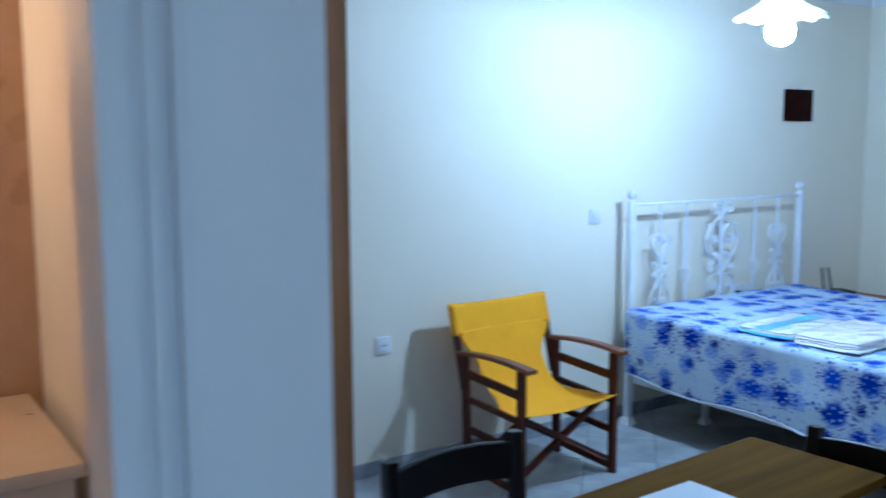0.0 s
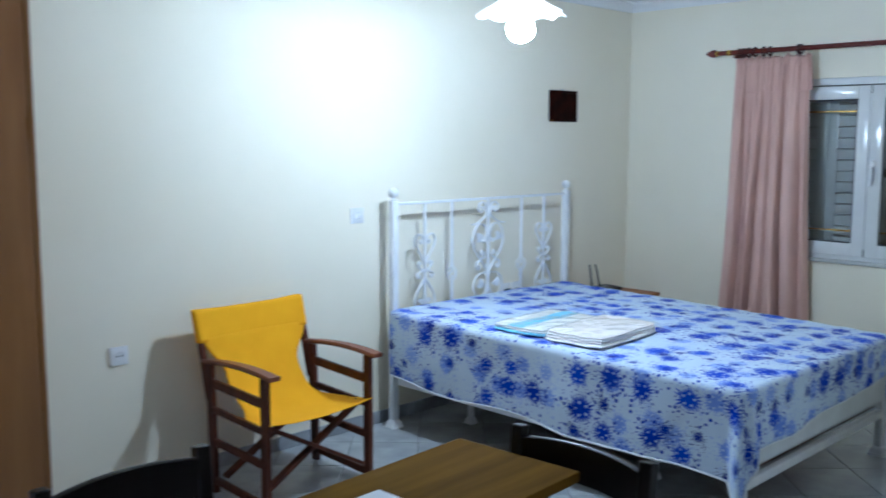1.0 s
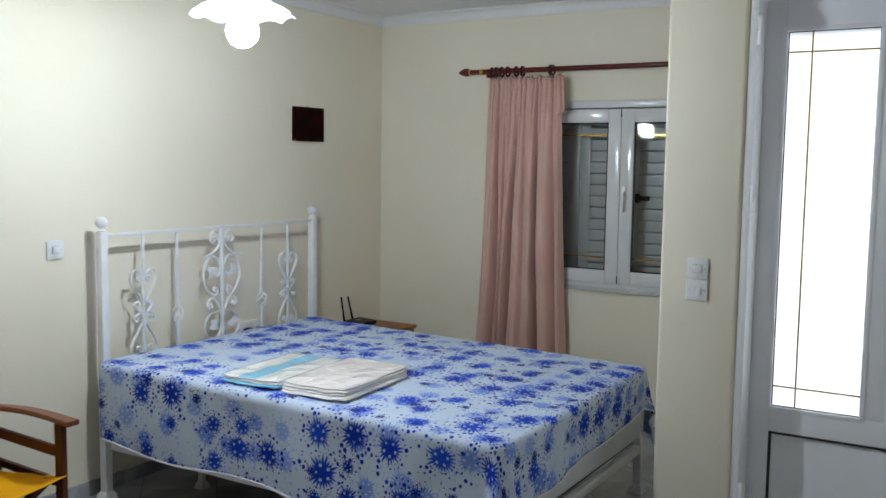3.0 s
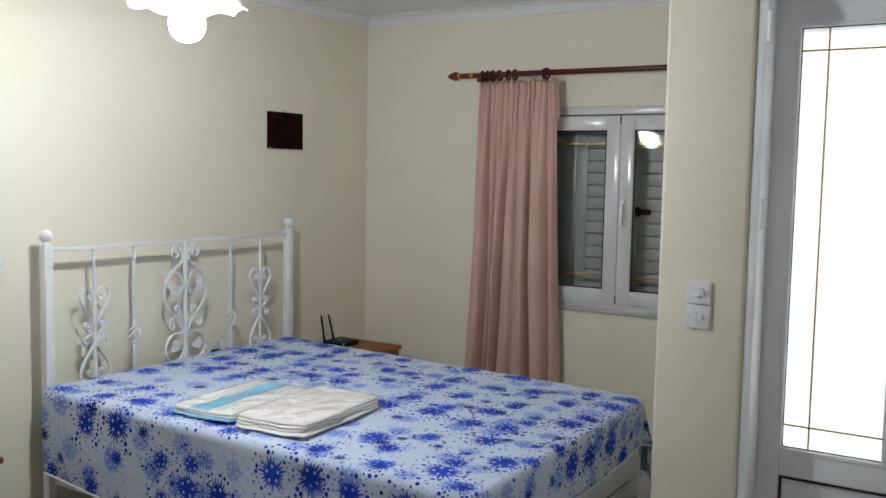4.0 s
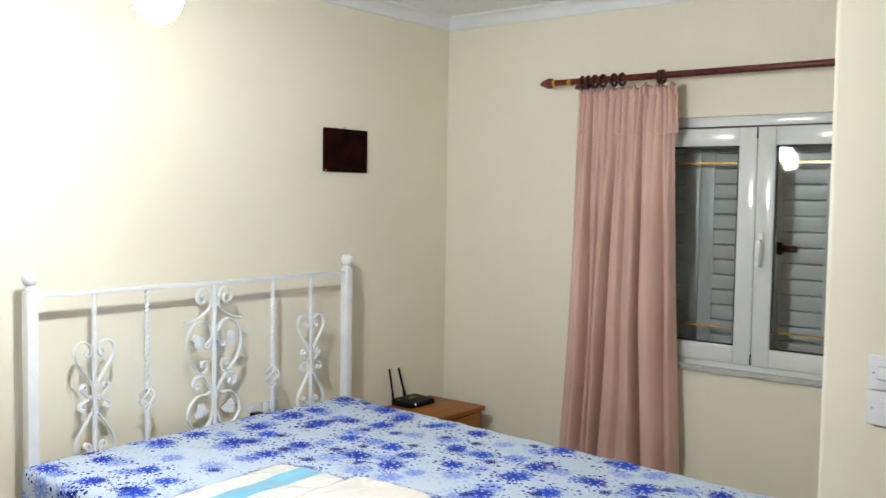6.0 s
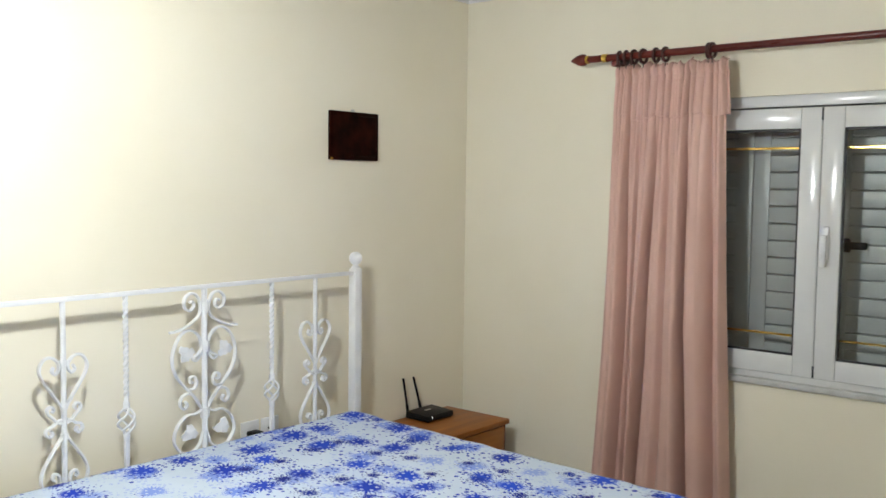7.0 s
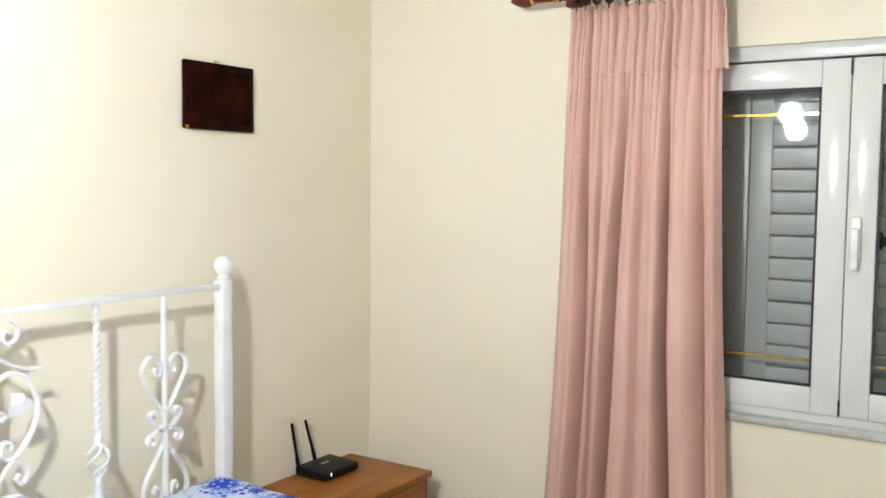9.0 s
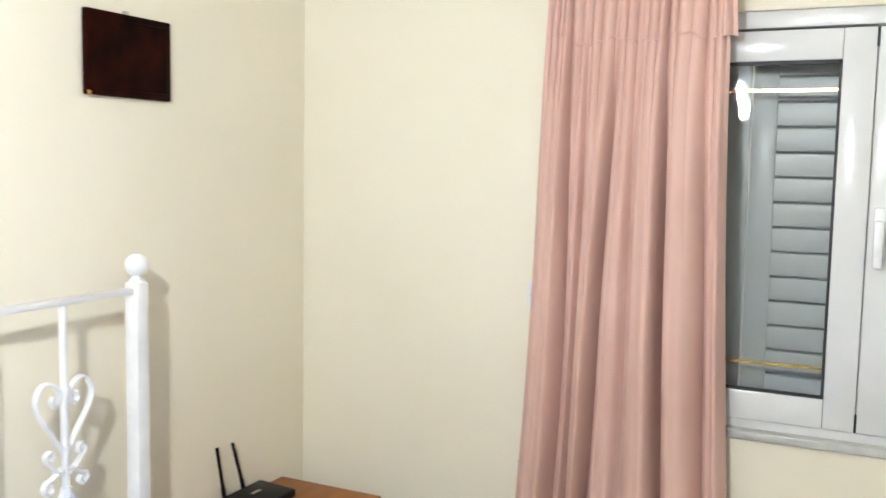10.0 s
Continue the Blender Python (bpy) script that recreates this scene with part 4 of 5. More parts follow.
# bedspread: a flat cloth bent over the mattress edges
SX0, SX1, SY0, SY1 = BXL - 0.034, BXR + 0.004, BFY - 0.038, 3.283
DL, DF, DR = 0.352, 0.215, 0.28
rows, uvs = [], []
na, nb = 150, 170
for i in range(na + 1):
    row, uvr = [], []
    for j in range(nb + 1):
        fx = SX0 - DL + (SX1 + DR - SX0 + DL) * i / na
        t = j / nb
        fy = SY0 - DF + (SY1 - SY0 + DF) * t
        # the foot hem rises towards the far side
        if fy < SY0:
            fy = SY0 - (SY0 - fy) * (1.18 - 0.38 * max(0, min(1, (fx - SX0) / (SX1 - SX0))))
        R, rc = 0.028, 0.070
        cx, cy = min(max(fx, SX0 + rc), SX1 - rc), max(fy, SY0 + rc)
        dx, dy = fx - cx, fy - cy
        d = math.hypot(dx, dy)
        flat = rc - R
        wrinkle = 0.0024 * noise.noise((fx * 5, fy * 5, 0)) + 0.0035 * noise.noise((fx * 2, fy * 12, 3)) + 0.0012 * noise.noise((fx * 19, fy * 15, 8))
        if d <= flat:
            row.append((fx, fy, mat_top(fy) + wrinkle))
        else:
            nx, ny = dx / d, dy / d
            arc = R * math.pi / 2
            e = d - flat
            if e < arc:
                out, drop = flat + R * math.sin(e / R), R * (1 - math.cos(e / R))
            else:
                hang = e - arc
                s = fy * 9.0 if abs(nx) > abs(ny) else fx * 9.0
                wave = (0.011 * math.sin(s + 1.7 * math.sin(s * 0.37)) + 0.009 * noise.noise((fx * 3, fy * 3, 5)) + 0.003 * noise.noise((fx * 9, fy * 9, 2))) * min(1, hang / 0.2)
                # spare cloth flares out at the corners of the foot
                flare = 0.055 * abs(2 * nx * ny) * min(1, hang / 0.18) * (1 + 0.35 * math.sin(9 * math.atan2(ny, nx)))
                # the hem hangs a little unevenly
                sag = 1.0 + 0.05 * noise.noise((fx * 1.7, fy * 1.7, 11.0)) + 0.03 * math.sin(s * 0.8)
                out, drop = rc - 0.004 * hang / 0.25 + max(-0.005, wave) + flare, R + hang * sag
            row.append((cx + nx * out, cy + ny * out, mat_top(cy) - drop + wrinkle * max(0, 1 - drop / 0.05)))
        uvr.append((fx, fy))
    rows.append(row)
    uvs.append(uvr)
spread = thing("bedspread", "white cotton bedspread printed with blue starburst flowers", "bedspread", (0, 0, 0))
sp = part("spread", sheet(rows, uvs), M["print"], spread)
sp.modifiers.new("thickness", "SOLIDIFY").thickness = 0.002
hem = bmesh.new()
loop = [Vector(p) for p in rows[0]][::-1] + [Vector(r[0]) for r in rows][1:]
tube(hem, [p + Vector((0, 0, -0.003)) for p in loop], 0.0045, 6)
part("hem", hem, M["cotton"], spread, "plain white hem")


# ---- towels in clear bags ----
def soft_slab(w, d, h, z, seed, ox=0.0, oy=0.0, droop=0.0):
    """A folded towel layer: a rounded slab with a slightly wavy outline and a soft top."""
    n = 26
    top, bot = [], []
    for i in range(n + 1):
        rt, rb = [], []
        for j in range(n + 1):
            a, b = -1 + 2 * i / n, -1 + 2 * j / n
            a, b = math.sin(a * math.pi / 2), math.sin(b * math.pi / 2)
            k = 1 - 0.06 * (a * b) ** 4
            x = a * k * w / 2 + 0.012 * noise.noise((b * 2.2, seed, 1.0)) * abs(a) + ox
            y = b * k * d / 2 + 0.012 * noise.noise((a * 2.2, seed, 5.0)) * abs(b) + oy
            e = (1 - abs(a) ** 26) * (1 - abs(b) ** 26)
            base = z + 0.004 * noise.noise((a * 2.0, b * 2.0, seed * 0.15)) - droop * abs(a) ** 6
            base = max(base, 0.0)
            rt.append((x, y, base + h * (0.5 + 0.5 * e ** 0.5) + 0.0012 * noise.noise((x * 30, y * 30, seed))))
            rb.append((x, y, base + h * (0.5 - 0.5 * e ** 0.5)))
        top.append(rt)
        bot.append(rb)
    bm = sheet(top)
    lower = sheet([r[::-1] for r in bot])
    tmp = bpy.data.meshes.new("tmp")
    lower.to_mesh(tmp)
    lower.free()
    bm.from_mesh(tmp)
    bpy.data.meshes.remove(tmp)
    bmesh.ops.remove_doubles(bm, verts=bm.verts, dist=0.0004)
    return bm, top


def towel_pack(name, label, at, turn, w, d, layers, mats, stripe=None, step=0.0098):
    t = thing(name, label, "towels", at, turn, group="towel packs on the bed")
    top = None
    for k in range(layers):
        ox, oy = random.uniform(-0.006, 0.006) - 0.004 * (layers - 1 - k), random.uniform(-0.005, 0.005)
        bm, top = soft_slab(w - 0.006 * k, d - 0.004 * k, step * 1.3, k * step, k + layers * 3.7, ox, oy)
        part("fold", bm, mats[k % len(mats)], t)
    if stripe:
        c0, c1 = stripe
        rows2 = [[(x, y, z + 0.0012) for x, y, z in r[c0:c1]] for r in top[1:-1]]
        part("stripe", sheet(rows2), M["towel_blue"], t, "sky blue woven stripe")
    hz = layers * step
    rws = []
    for i in range(97):
        rr = []
        for j in range(65):
            a, b = -1 + 2 * i / 96, -1 + 2 * j / 64
            e = max(abs(a), abs(b))
            crease = abs(noise.noise((a * 2.6 + b, b * 3.1, 9 + layers))) + 0.5 * abs(noise.noise((a * 6, b * 6 + a, 4 + layers)))
            # a few sharp tucks in the film
            tuck = 0.0
            for c0, c1, c2 in ((-0.25, 0.35, -0.62), (0.10, 0.60, -0.45), (-0.65, 0.30, 0.55)):
                k = max(0.0, 1 - abs((a - c0) * 0.85 + (b - c2) * 0.5 + 0.05 * noise.noise((b * 3, a, 7))) / 0.085)
                tuck = max(tuck, k * max(0.0, 1 - abs((b - c2) * 0.85 - (a - c0) * 0.5) / c1))
            zz = hz + 0.003 + 0.0055 * crease + 0.0205 * tuck
            zz = 0.003 + (zz - 0.003) * (1 - max(0, (e - 0.88) / 0.12) ** 1.6)
            rr.append((a * (w / 2 + 0.016) * (1 - 0.03 * (a * b) ** 2), b * (d / 2 + 0.016) * (1 - 0.03 * (a * b) ** 2) + 0.006 * noise.noise((a * 3, 1, layers)), zz))
        rws.append(rr)
    bag = part("bag", sheet(rws), M["film"], t, "creased clear plastic bag")
    bag.visible_shadow = False
    return t


zt = mat_top(2.55) + 0.003
towel_pack("towel_pack", "cream towels with a sky blue stripe in a clear bag", (3.600, 2.487, zt), 3, 0.50, 0.30, 3, [M["towel_blue"], M["towel"], M["towel"]], stripe=(11, 17))
towel_pack("towel_pack", "folded blush white towels in a clear plastic bag", (3.632, 2.182, mat_top(2.20) + 0.003), 4, 0.53, 0.32, 4, [M["towel"], M["towel_pink"]], step=0.0108)

# ---- plaque, switches, sockets ----
plq = thing("wall_plaque", "dark brown lacquered wooden plaque hung on the wall", "plaque", (4.843, WALL_N, 1.7415), turn=0)
part("board", boxes((-0.137, -0.020, -0.098, 0.137, -0.004, 0.098), bevel=0.004), M["plaque"], plq)
part("inset", boxes((-0.120, -0.0222, -0.082, 0.120, -0.0195, 0.082), bevel=0.001, seg=1), M["plaque"], plq)
part("hanger", boxes((-0.008, -0.008, 0.095, 0.008, -0.001, 0.108), bevel=0.001, seg=1), M["steel"], plq)
part("corner_chip", boxes((-0.137, -0.0228, -0.098, -0.125, -0.020, -0.088), bevel=0.001, seg=1), M["gold"], plq)


def plate(name, label, m, kind, w=0.082, h=0.080, group=""):
    """A wall plate facing -y in its own space."""
    t = thing(name, label, name.split("_")[-1], group=group)
    t.matrix_world = m
    part("plate", boxes((-w / 2, -0.010, -h / 2, w / 2, 0, h / 2), bevel=0.003), M["plastic"], t)
    if kind == "rocker":
        part("rocker", boxes((-0.017, -0.0180, -0.014, 0.017, -0.008, 0.014), bevel=0.002), M["plastic"], t)
        # Thin grey plate imitates the shade in the gap round the rocker.
        part("gap_shade", boxes((-0.019, -0.0106, -0.016, 0.019, -0.009, 0.016)), M["steel"], t)
    elif kind == "double":
        part("rocker", boxes((-0.002, -0.0145, -0.016, 0.017, -0.008, 0.013), bevel=0.002), M["plastic"], t)
        part("insert", boxes((-0.017, -0.0115, -0.016, -0.004, -0.009, 0.016), bevel=0.001, seg=1), M["plastic"], t)
    else:
        part("well", lathe(bmesh.new(), [(0.021, 0.0102), (0.021, 0.0125), (0.019, 0.0125), (0.018, 0.0106), (0, 0.0104)], 20, pose(0, 0, 0, 90, 0, 0)), M["plastic"], t)
        for sx in (-0.0095, 0.0095):
            part("hole", lathe(bmesh.new(), [(0, 0.0108), (0.0042, 0.0108), (0.0042, 0.0118), (0, 0.0116)], 8, pose(sx, 0, 0, 90, 0, 0)), M["rubber"], t)
    if kind != "socket":
        for sx in (-0.029, 0.029):
            part("screw", lathe(bmesh.new(), [(0, 0.0095), (0.003, 0.0095), (0.0026, 0.0112), (0, 0.0112)], 8, pose(sx, 0, 0, 90, 0, 0)), M["steel"], t)
    return t


plate("wall_socket", "white plastic wall socket low on the cream wall", pose(1.842, WALL_N, 0.611), "socket")
plate("light_switch", "white light switch beside the headboard", pose(3.150, WALL_N, 1.137), "rocker")
plate("light_switch", "white rocker light switch above another by the door", pose(STUB, 0.899, 1.146, 0, 0, -90), "rocker", group="switches by the door")
plate("light_switch", "white two-part light switch below another by the door", pose(STUB, 0.899, 1.063, 0, 0, -90), "double", group="switches by the door")
plate("light_switch", "white light switch half hidden by the curtain", pose(WALL_E, 2.592, 1.135, 0, 0, -90), "rocker")
plate("wall_socket", "white wall socket low beside the curtain", pose(WALL_E, 2.610, 0.607, 0, 0, -90), "socket")
plate("wall_socket", "white wall socket behind the headboard", pose(4.315, WALL_N, 0.618), "socket")
plate("wall_socket", "white wall socket behind the headboard", pose(4.410, WALL_N, 0.618), "socket")
ad = thing("power_adapter", "black plug-in power adapter in the bedside socket", "adapter", (4.315, WALL_N - 0.013, 0.606))
part("housing", boxes((-0.024, -0.05, -0.034, 0.024, 0, 0.020), bevel=0.006), M["black"], ad)
part("cable", tube(bmesh.new(), spline([(0, -0.045, -0.03), (0.02, -0.05, -0.10), (0.25, -0.03, -0.30), (0.60, -0.02, -0.45)], 8), 0.0025, 6), M["black"], ad)

# ---- nightstand and router ----
ns = thing("nightstand", "small cherry veneer nightstand in the corner", "nightstand", (5.245, 3.212, 0))
NW, ND, NH = 0.230, 0.180, 0.512
part("top", boxes((-NW, -ND, NH - 0.022, NW, ND, NH), bevel=0.004), M["cherry"], ns)
part("side_panel", boxes((-NW + 0.012, -ND + 0.014, 0, -NW + 0.030, ND - 0.004, NH - 0.022)), M["cherry_dark"], ns)
part("side_panel", boxes((NW - 0.030, -ND + 0.014, 0, NW - 0.012, ND - 0.004, NH - 0.022)), M["cherry_dark"], ns)
part("back_panel", boxes((-NW + 0.030, ND - 0.012, 0.03, NW - 0.030, ND - 0.006, NH - 0.022)), M["cherry_dark"], ns)
part("shelf", boxes((-NW + 0.030, -ND + 0.016, 0.06, NW - 0.030, ND - 0.012, 0.078)), M["cherry_dark"], ns)
for z0, z1 in ((0.29, 0.485), (0.085, 0.28)):
    dr = part("drawer", boxes((-NW + 0.032, -ND + 0.006, z0, NW - 0.032, -ND + 0.022, z1), bevel=0.003), M["cherry"], ns)
    part("knob", lathe(bmesh.new(), [(0, 0.0), (0.006, 0.0), (0.006, 0.010), (0.012, 0.016), (0.011, 0.022), (0, 0.024)], 12, pose(0, -ND + 0.006, (z0 + z1) / 2, 90, 0, 0)), M["gold"], dr)
rt = thing("router", "black wireless router with two upright antennas on the nightstand", "router", (5.250, 3.310, NH))
rb = bmesh.new()
box(rb, -0.090, -0.066, 0.003, 0.090, 0.066, 0.030, bevel=0.007, seg=3)
for v in rb.verts:
    if v.co.z > 0.018:
        v.co.z += (v.co.y + 0.066) * 0.05 - 0.002
part("case", rb, M["black"], rt)
part("badge", boxes((-0.018, 0.006, 0.0325, 0.018, 0.016, 0.0345)), M["steel"], rt)
part("status_light", boxes((-0.060, -0.0672, 0.014, -0.0570, -0.062, 0.026), bevel=0.001, seg=1), M["led"], rt)
for bx, tx, ty, tz in ((-0.071, -0.105, 0.066, 0.182), (0.016, -0.037, 0.066, 0.178)):
    an = bmesh.new()
    a, b = Vector((bx, 0.066, 0.020)), Vector((tx, ty, tz))
    m0 = a + (b - a) * 0.25
    tube(an, [a, a + (b - a) * 0.02, m0], 0.0066, 10)
    tube(an, [m0, m0 + (b - m0) * 0.3, m0 + (b - m0) * 0.97, b], 0.0050, 10)
    part("antenna", an, M["black"], rt)
for fx in (-0.07, 0.07):
    for fy in (-0.05, 0.05):
        part("pad", boxes((fx - 0.006, fy - 0.006, 0, fx + 0.006, fy + 0.006, 0.004)), M["rubber"], rt)

# ---- director's chair ----
dc = thing("folding_chair", "reddish wooden folding chair with a bright yellow canvas sling", "chair", (2.432, 2.985, 0), turn=3)
dc.scale.z = 0.966
HW = 0.283
for s in (-1, 1):
    x = s * HW
    bm = bmesh.new()
    bar(bm, (x, -0.195, 0), (x, -0.195, 0.590), 0.024, 0.040, up=(0, 1, 0))
    part("front_leg", bm, M["chair_wood"], dc)
    bm = bmesh.new()
    bar(bm, (x, 0.175, 0), (x, 0.190, 0.585), 0.024, 0.040, up=(0, 1, 0))
    part("back_leg", bm, M["chair_wood"], dc)
    bm = bmesh.new()
    bar(bm, (x - s * 0.002, 0.200, 0.42), (x - s * 0.004, 0.292, 0.805), 0.022, 0.034, up=(0, 1, 0))
    part("back_post", bm, M["chair_wood"], dc)
    # bowed armrest
    bm = bmesh.new()
    n, prof = 14, []
    for i in range(n + 1):
        t = i / n
        y = -0.262 + 0.50 * t
        z = 0.594 + 0.026 * math.sin(math.pi * (0.15 + 0.8 * t)) - 0.006
        w = 0.030 - 0.010 * t
        prof.append([bm.verts.new((x + dx, y, z + dz)) for dx, dz in ((-w, 0.002), (-w + 0.004, -0.009), (w - 0.004, -0.009), (w, 0.002), (w - 0.005, 0.010), (-w + 0.005, 0.010))])
    for a, b in zip(prof, prof[1:]):
        for k in range(6):
            bm.faces.new((a[k], a[(k + 1) % 6], b[(k + 1) % 6], b[k]))
    bm.faces.new(prof[0])
    bm.faces.new(prof[-1][::-1])
    part("armrest", bm, M["arm_wood"], dc, "worn curved wooden armrest")
    for nm, z, h in (("side_rail", 0.492, 0.040), ("seat_rail", 0.372, 0.030), ("lower_rail", 0.225, 0.034), ("floor_rail", 0.045, 0.034)):
        bm = bmesh.new()
        bar(bm, (x, -0.176, z - 0.012), (x, 0.172, z + 0.012), 0.018, h)
        part(nm, bm, M["chair_wood"], dc)
for y, off in ((-0.172, 0.0), (-0.150, 0.022), (0.150, 0.0), (0.128, 0.022)):
    s = 1 if off else -1
    bm = bmesh.new()
    bar(bm, (-s * (HW - 0.02), y, 0.075), (s * (HW - 0.02), y, 0.372), 0.018, 0.036, up=(0, 1, 0.0))
    part("cross_leg", bm, M["chair_wood"], dc)
for y in (-0.161, 0.139):
    part("pivot", lathe(bmesh.new(), [(0, -0.026), (0.006, -0.026), (0.006, 0.026), (0, 0.026)], 8, pose(0, y, 0.2235, 90, 0, 0)), M["steel"], dc)
def sling_width(z, y):
    """Half the width of the canvas along its way down: full at the band, narrow at the arms, full at the seat front."""
    if y > 0.12:
        k = max(0.0, min(1.0, (0.685 - z) / 0.16))
        return HW - 0.004 - 0.080 * (3 * k * k - 2 * k ** 3)
    k = max(0.0, min(1.0, (0.12 - y) / 0.20))
    return HW - 0.084 + 0.082 * (3 * k * k - 2 * k ** 3)


prof = spline([(0, 0.262, 0.690), (0, 0.240, 0.610), (0, 0.200, 0.500), (0, 0.140, 0.420), (0, 0.060, 0.382), (0, -0.060, 0.372), (0, -0.170, 0.382), (0, -0.214, 0.392)], 8)
rows = []
for i, p in enumerate(prof):
    w = sling_width(p.z, p.y)
    row = []
    for j in range(25):
        u = -1 + j / 12
        sag = 1 - u * u
        back = max(0.0, min(1.0, (p.z - 0.42) / 0.12))
        row.append((u * w, p.y - 0.012 + 0.016 * sag * back, p.z - 0.020 * sag * (1 - back) + 0.002 * noise.noise((u * 4, p.y * 9, p.z * 9))))
    rows.append(row)
sl = part("sling", sheet(rows), M["yellow"], dc, "bright yellow canvas sling")
sl.modifiers.new("thickness", "SOLIDIFY").thickness = 0.003
# the band at the top is a closed sleeve round both back posts
rows = []
for i in range(9):
    z = 0.816 - 0.142 * i / 8
    yc = 0.200 + (z - 0.42) / 0.385 * 0.092
    ring = []
    for k in range(49):
        a = 2 * math.pi * k / 48
        c, q = math.cos(a), math.sin(a)
        x = (HW + 0.016) * math.copysign(abs(c) ** 0.35, c)
        half = 0.006 + 0.026 * (abs(x) / HW) ** 4
        sag = 0.014 * (1 - (x / (HW + 0.016)) ** 2)
        ring.append((x, yc + half * math.copysign(min(1.0, abs(q) ** 0.6 + 0.0), q) + sag, z - 0.008 * (1 - (x / (HW + 0.016)) ** 2) * (1 if i == 0 else 0.4) + 0.002 * noise.noise((x * 9, i * 0.4, q))))
    rows.append(ring)
sv = part("sleeve", sheet(rows), M["yellow"], dc, "doubled canvas band at the top")
sv.modifiers.new("thickness", "SOLIDIFY").thickness = 0.002

# ---- table and dining chairs ----
tb = thing("dining_table", "narrow brown wood-grain dining table", "table", (1.265, 1.130, 0), turn=4)
TH = 0.74
part("tabletop", boxes((-0.60, -0.19, TH - 0.028, 0.585, 0.19, TH), bevel=0.004), M["table"], tb)
part("apron", boxes((-0.52, -0.14, TH - 0.11, 0.51, -0.12, TH - 0.028), (-0.52, 0.12, TH - 0.11, 0.51, 0.14, TH - 0.028), (-0.54, -0.14, TH - 0.11, -0.52, 0.14, TH - 0.028), (0.51, -0.14, TH - 0.11, 0.53, 0.14, TH - 0.028)), M["espresso"], tb)
for x in (-0.525, 0.175):
    for y in (-0.132, 0.132):
        part("leg", boxes((x - 0.024, y - 0.024, 0, x + 0.024, y + 0.024, TH - 0.028), bevel=0.004), M["espresso"], tb)
cb = bmesh.new()
box(cb, -0.15, -0.105, 0, 0.15, 0.105, 0.004, bevel=0.0015, seg=1)
nap = solid("paper_sheet", cb, M["paper"], "white paper sheet lying on the brown table", "paper")
nap.matrix_world = pose(1.285, 1.112, TH + 0.0005, 0, 0, 2)


def dining_chair(label, at, turn):
    """A dark chair whose back is at +y of its own space."""
    t = thing("dining_chair", label, "chair", at, turn, group="dark chairs round the table")
    for s in (-1, 1):
        bm = bmesh.new()
        bar(bm, (s * 0.195, 0.165, 0), (s * 0.195, 0.175, 0.44), 0.036, 0.036, up=(0, 1, 0), bevel=0.003)
        bar(bm, (s * 0.195, 0.175, 0.435), (s * 0.195, 0.205, 0.795), 0.036, 0.034, up=(0, 1, 0), bevel=0.003)
        part("back_leg", bm, M["espresso"], t)
        bm = bmesh.new()
        bar(bm, (s * 0.195, -0.185, 0), (s * 0.195, -0.185, 0.43), 0.036, 0.036, up=(0, 1, 0), bevel=0.003)
        part("front_leg", bm, M["espresso"], t)
        bm = bmesh.new()
        bar(bm, (s * 0.195, -0.168, 0.20), (s * 0.195, 0.152, 0.20), 0.018, 0.026)
        part("stretcher", bm, M["espresso"], t)
    for nm, zc, h in (("top_rail", 0.722, 0.098), ("slat", 0.600, 0.036), ("slat", 0.525, 0.036)):
        bm = bmesh.new()
        secs = []
        for i in range(17):
            u = -1 + i / 8
            y = 0.175 + (zc - 0.435) / 0.38 * 0.030 + 0.020 * (1 - u * u)
            zb = 0.012 * (1 - u * u) if nm == "top_rail" else 0
            secs.append([bm.verts.new((u * 0.178, y + dy, zc + dz + zb)) for dy, dz in ((-0.010, -h / 2), (0.010, -h / 2), (0.010, h / 2 - 0.003), (0.006, h / 2), (-0.006, h / 2), (-0.010, h / 2 - 0.003))])
        for a, b in zip(secs, secs[1:]):
            for k in range(6):
                bm.faces.new((a[k], a[(k + 1) % 6], b[(k + 1) % 6], b[k]))
        bm.faces.new(secs[0])
        bm.faces.new(secs[-1][::-1])
        part(nm, bm, M["espresso"], t)
    part("seat_frame", boxes((-0.177, -0.190, 0.395, 0.177, -0.170, 0.43), (-0.177, 0.150, 0.395, 0.177, 0.168, 0.43), (-0.204, -0.166, 0.395, -0.184, 0.156, 0.43), (0.184, -0.166, 0.395, 0.204, 0.156, 0.43)), M["espresso"], t)
    sb = bmesh.new()
    box(sb, -0.215, -0.215, 0.432, 0.215, 0.150, 0.462, bevel=0.012, seg=3)
    part("seat", sb, M["rush"], t, "brown padded seat")
    return t


dining_chair("dark espresso wooden dining chair pushed against the long table side", (1.035, 1.425, 0), 2.5)
dining_chair("dark espresso wooden dining chair at the table end near the bed", (1.700, 1.013, 0), -90)

# ---- wardrobe ----
wd = thing("wardrobe", "tall brown walnut veneer wardrobe against the wall", "wardrobe", (0.805, 2.90, 0))
part("carcass", boxes((-0.34, -0.48, 0.06, 0.34, 0.48, 2.20), bevel=0.003), M["wardrobe"], wd)
part("plinth", boxes((-0.32, -0.46, 0, 0.31, 0.46, 0.06)), M["wardrobe"], wd)
for y0, y1, hy in ((-0.477, -0.002, -0.04), (0.002, 0.477, 0.04)):
    d = part("wardrobe_door", boxes((0.3405, y0, 0.075, 0.360, y1, 2.19), bevel=0.002), M["wardrobe"], wd)
    part("handle", boxes((0.360, hy - 0.006, 1.0, 0.382, hy + 0.006, 1.16), bevel=0.003), M["steel"], d)

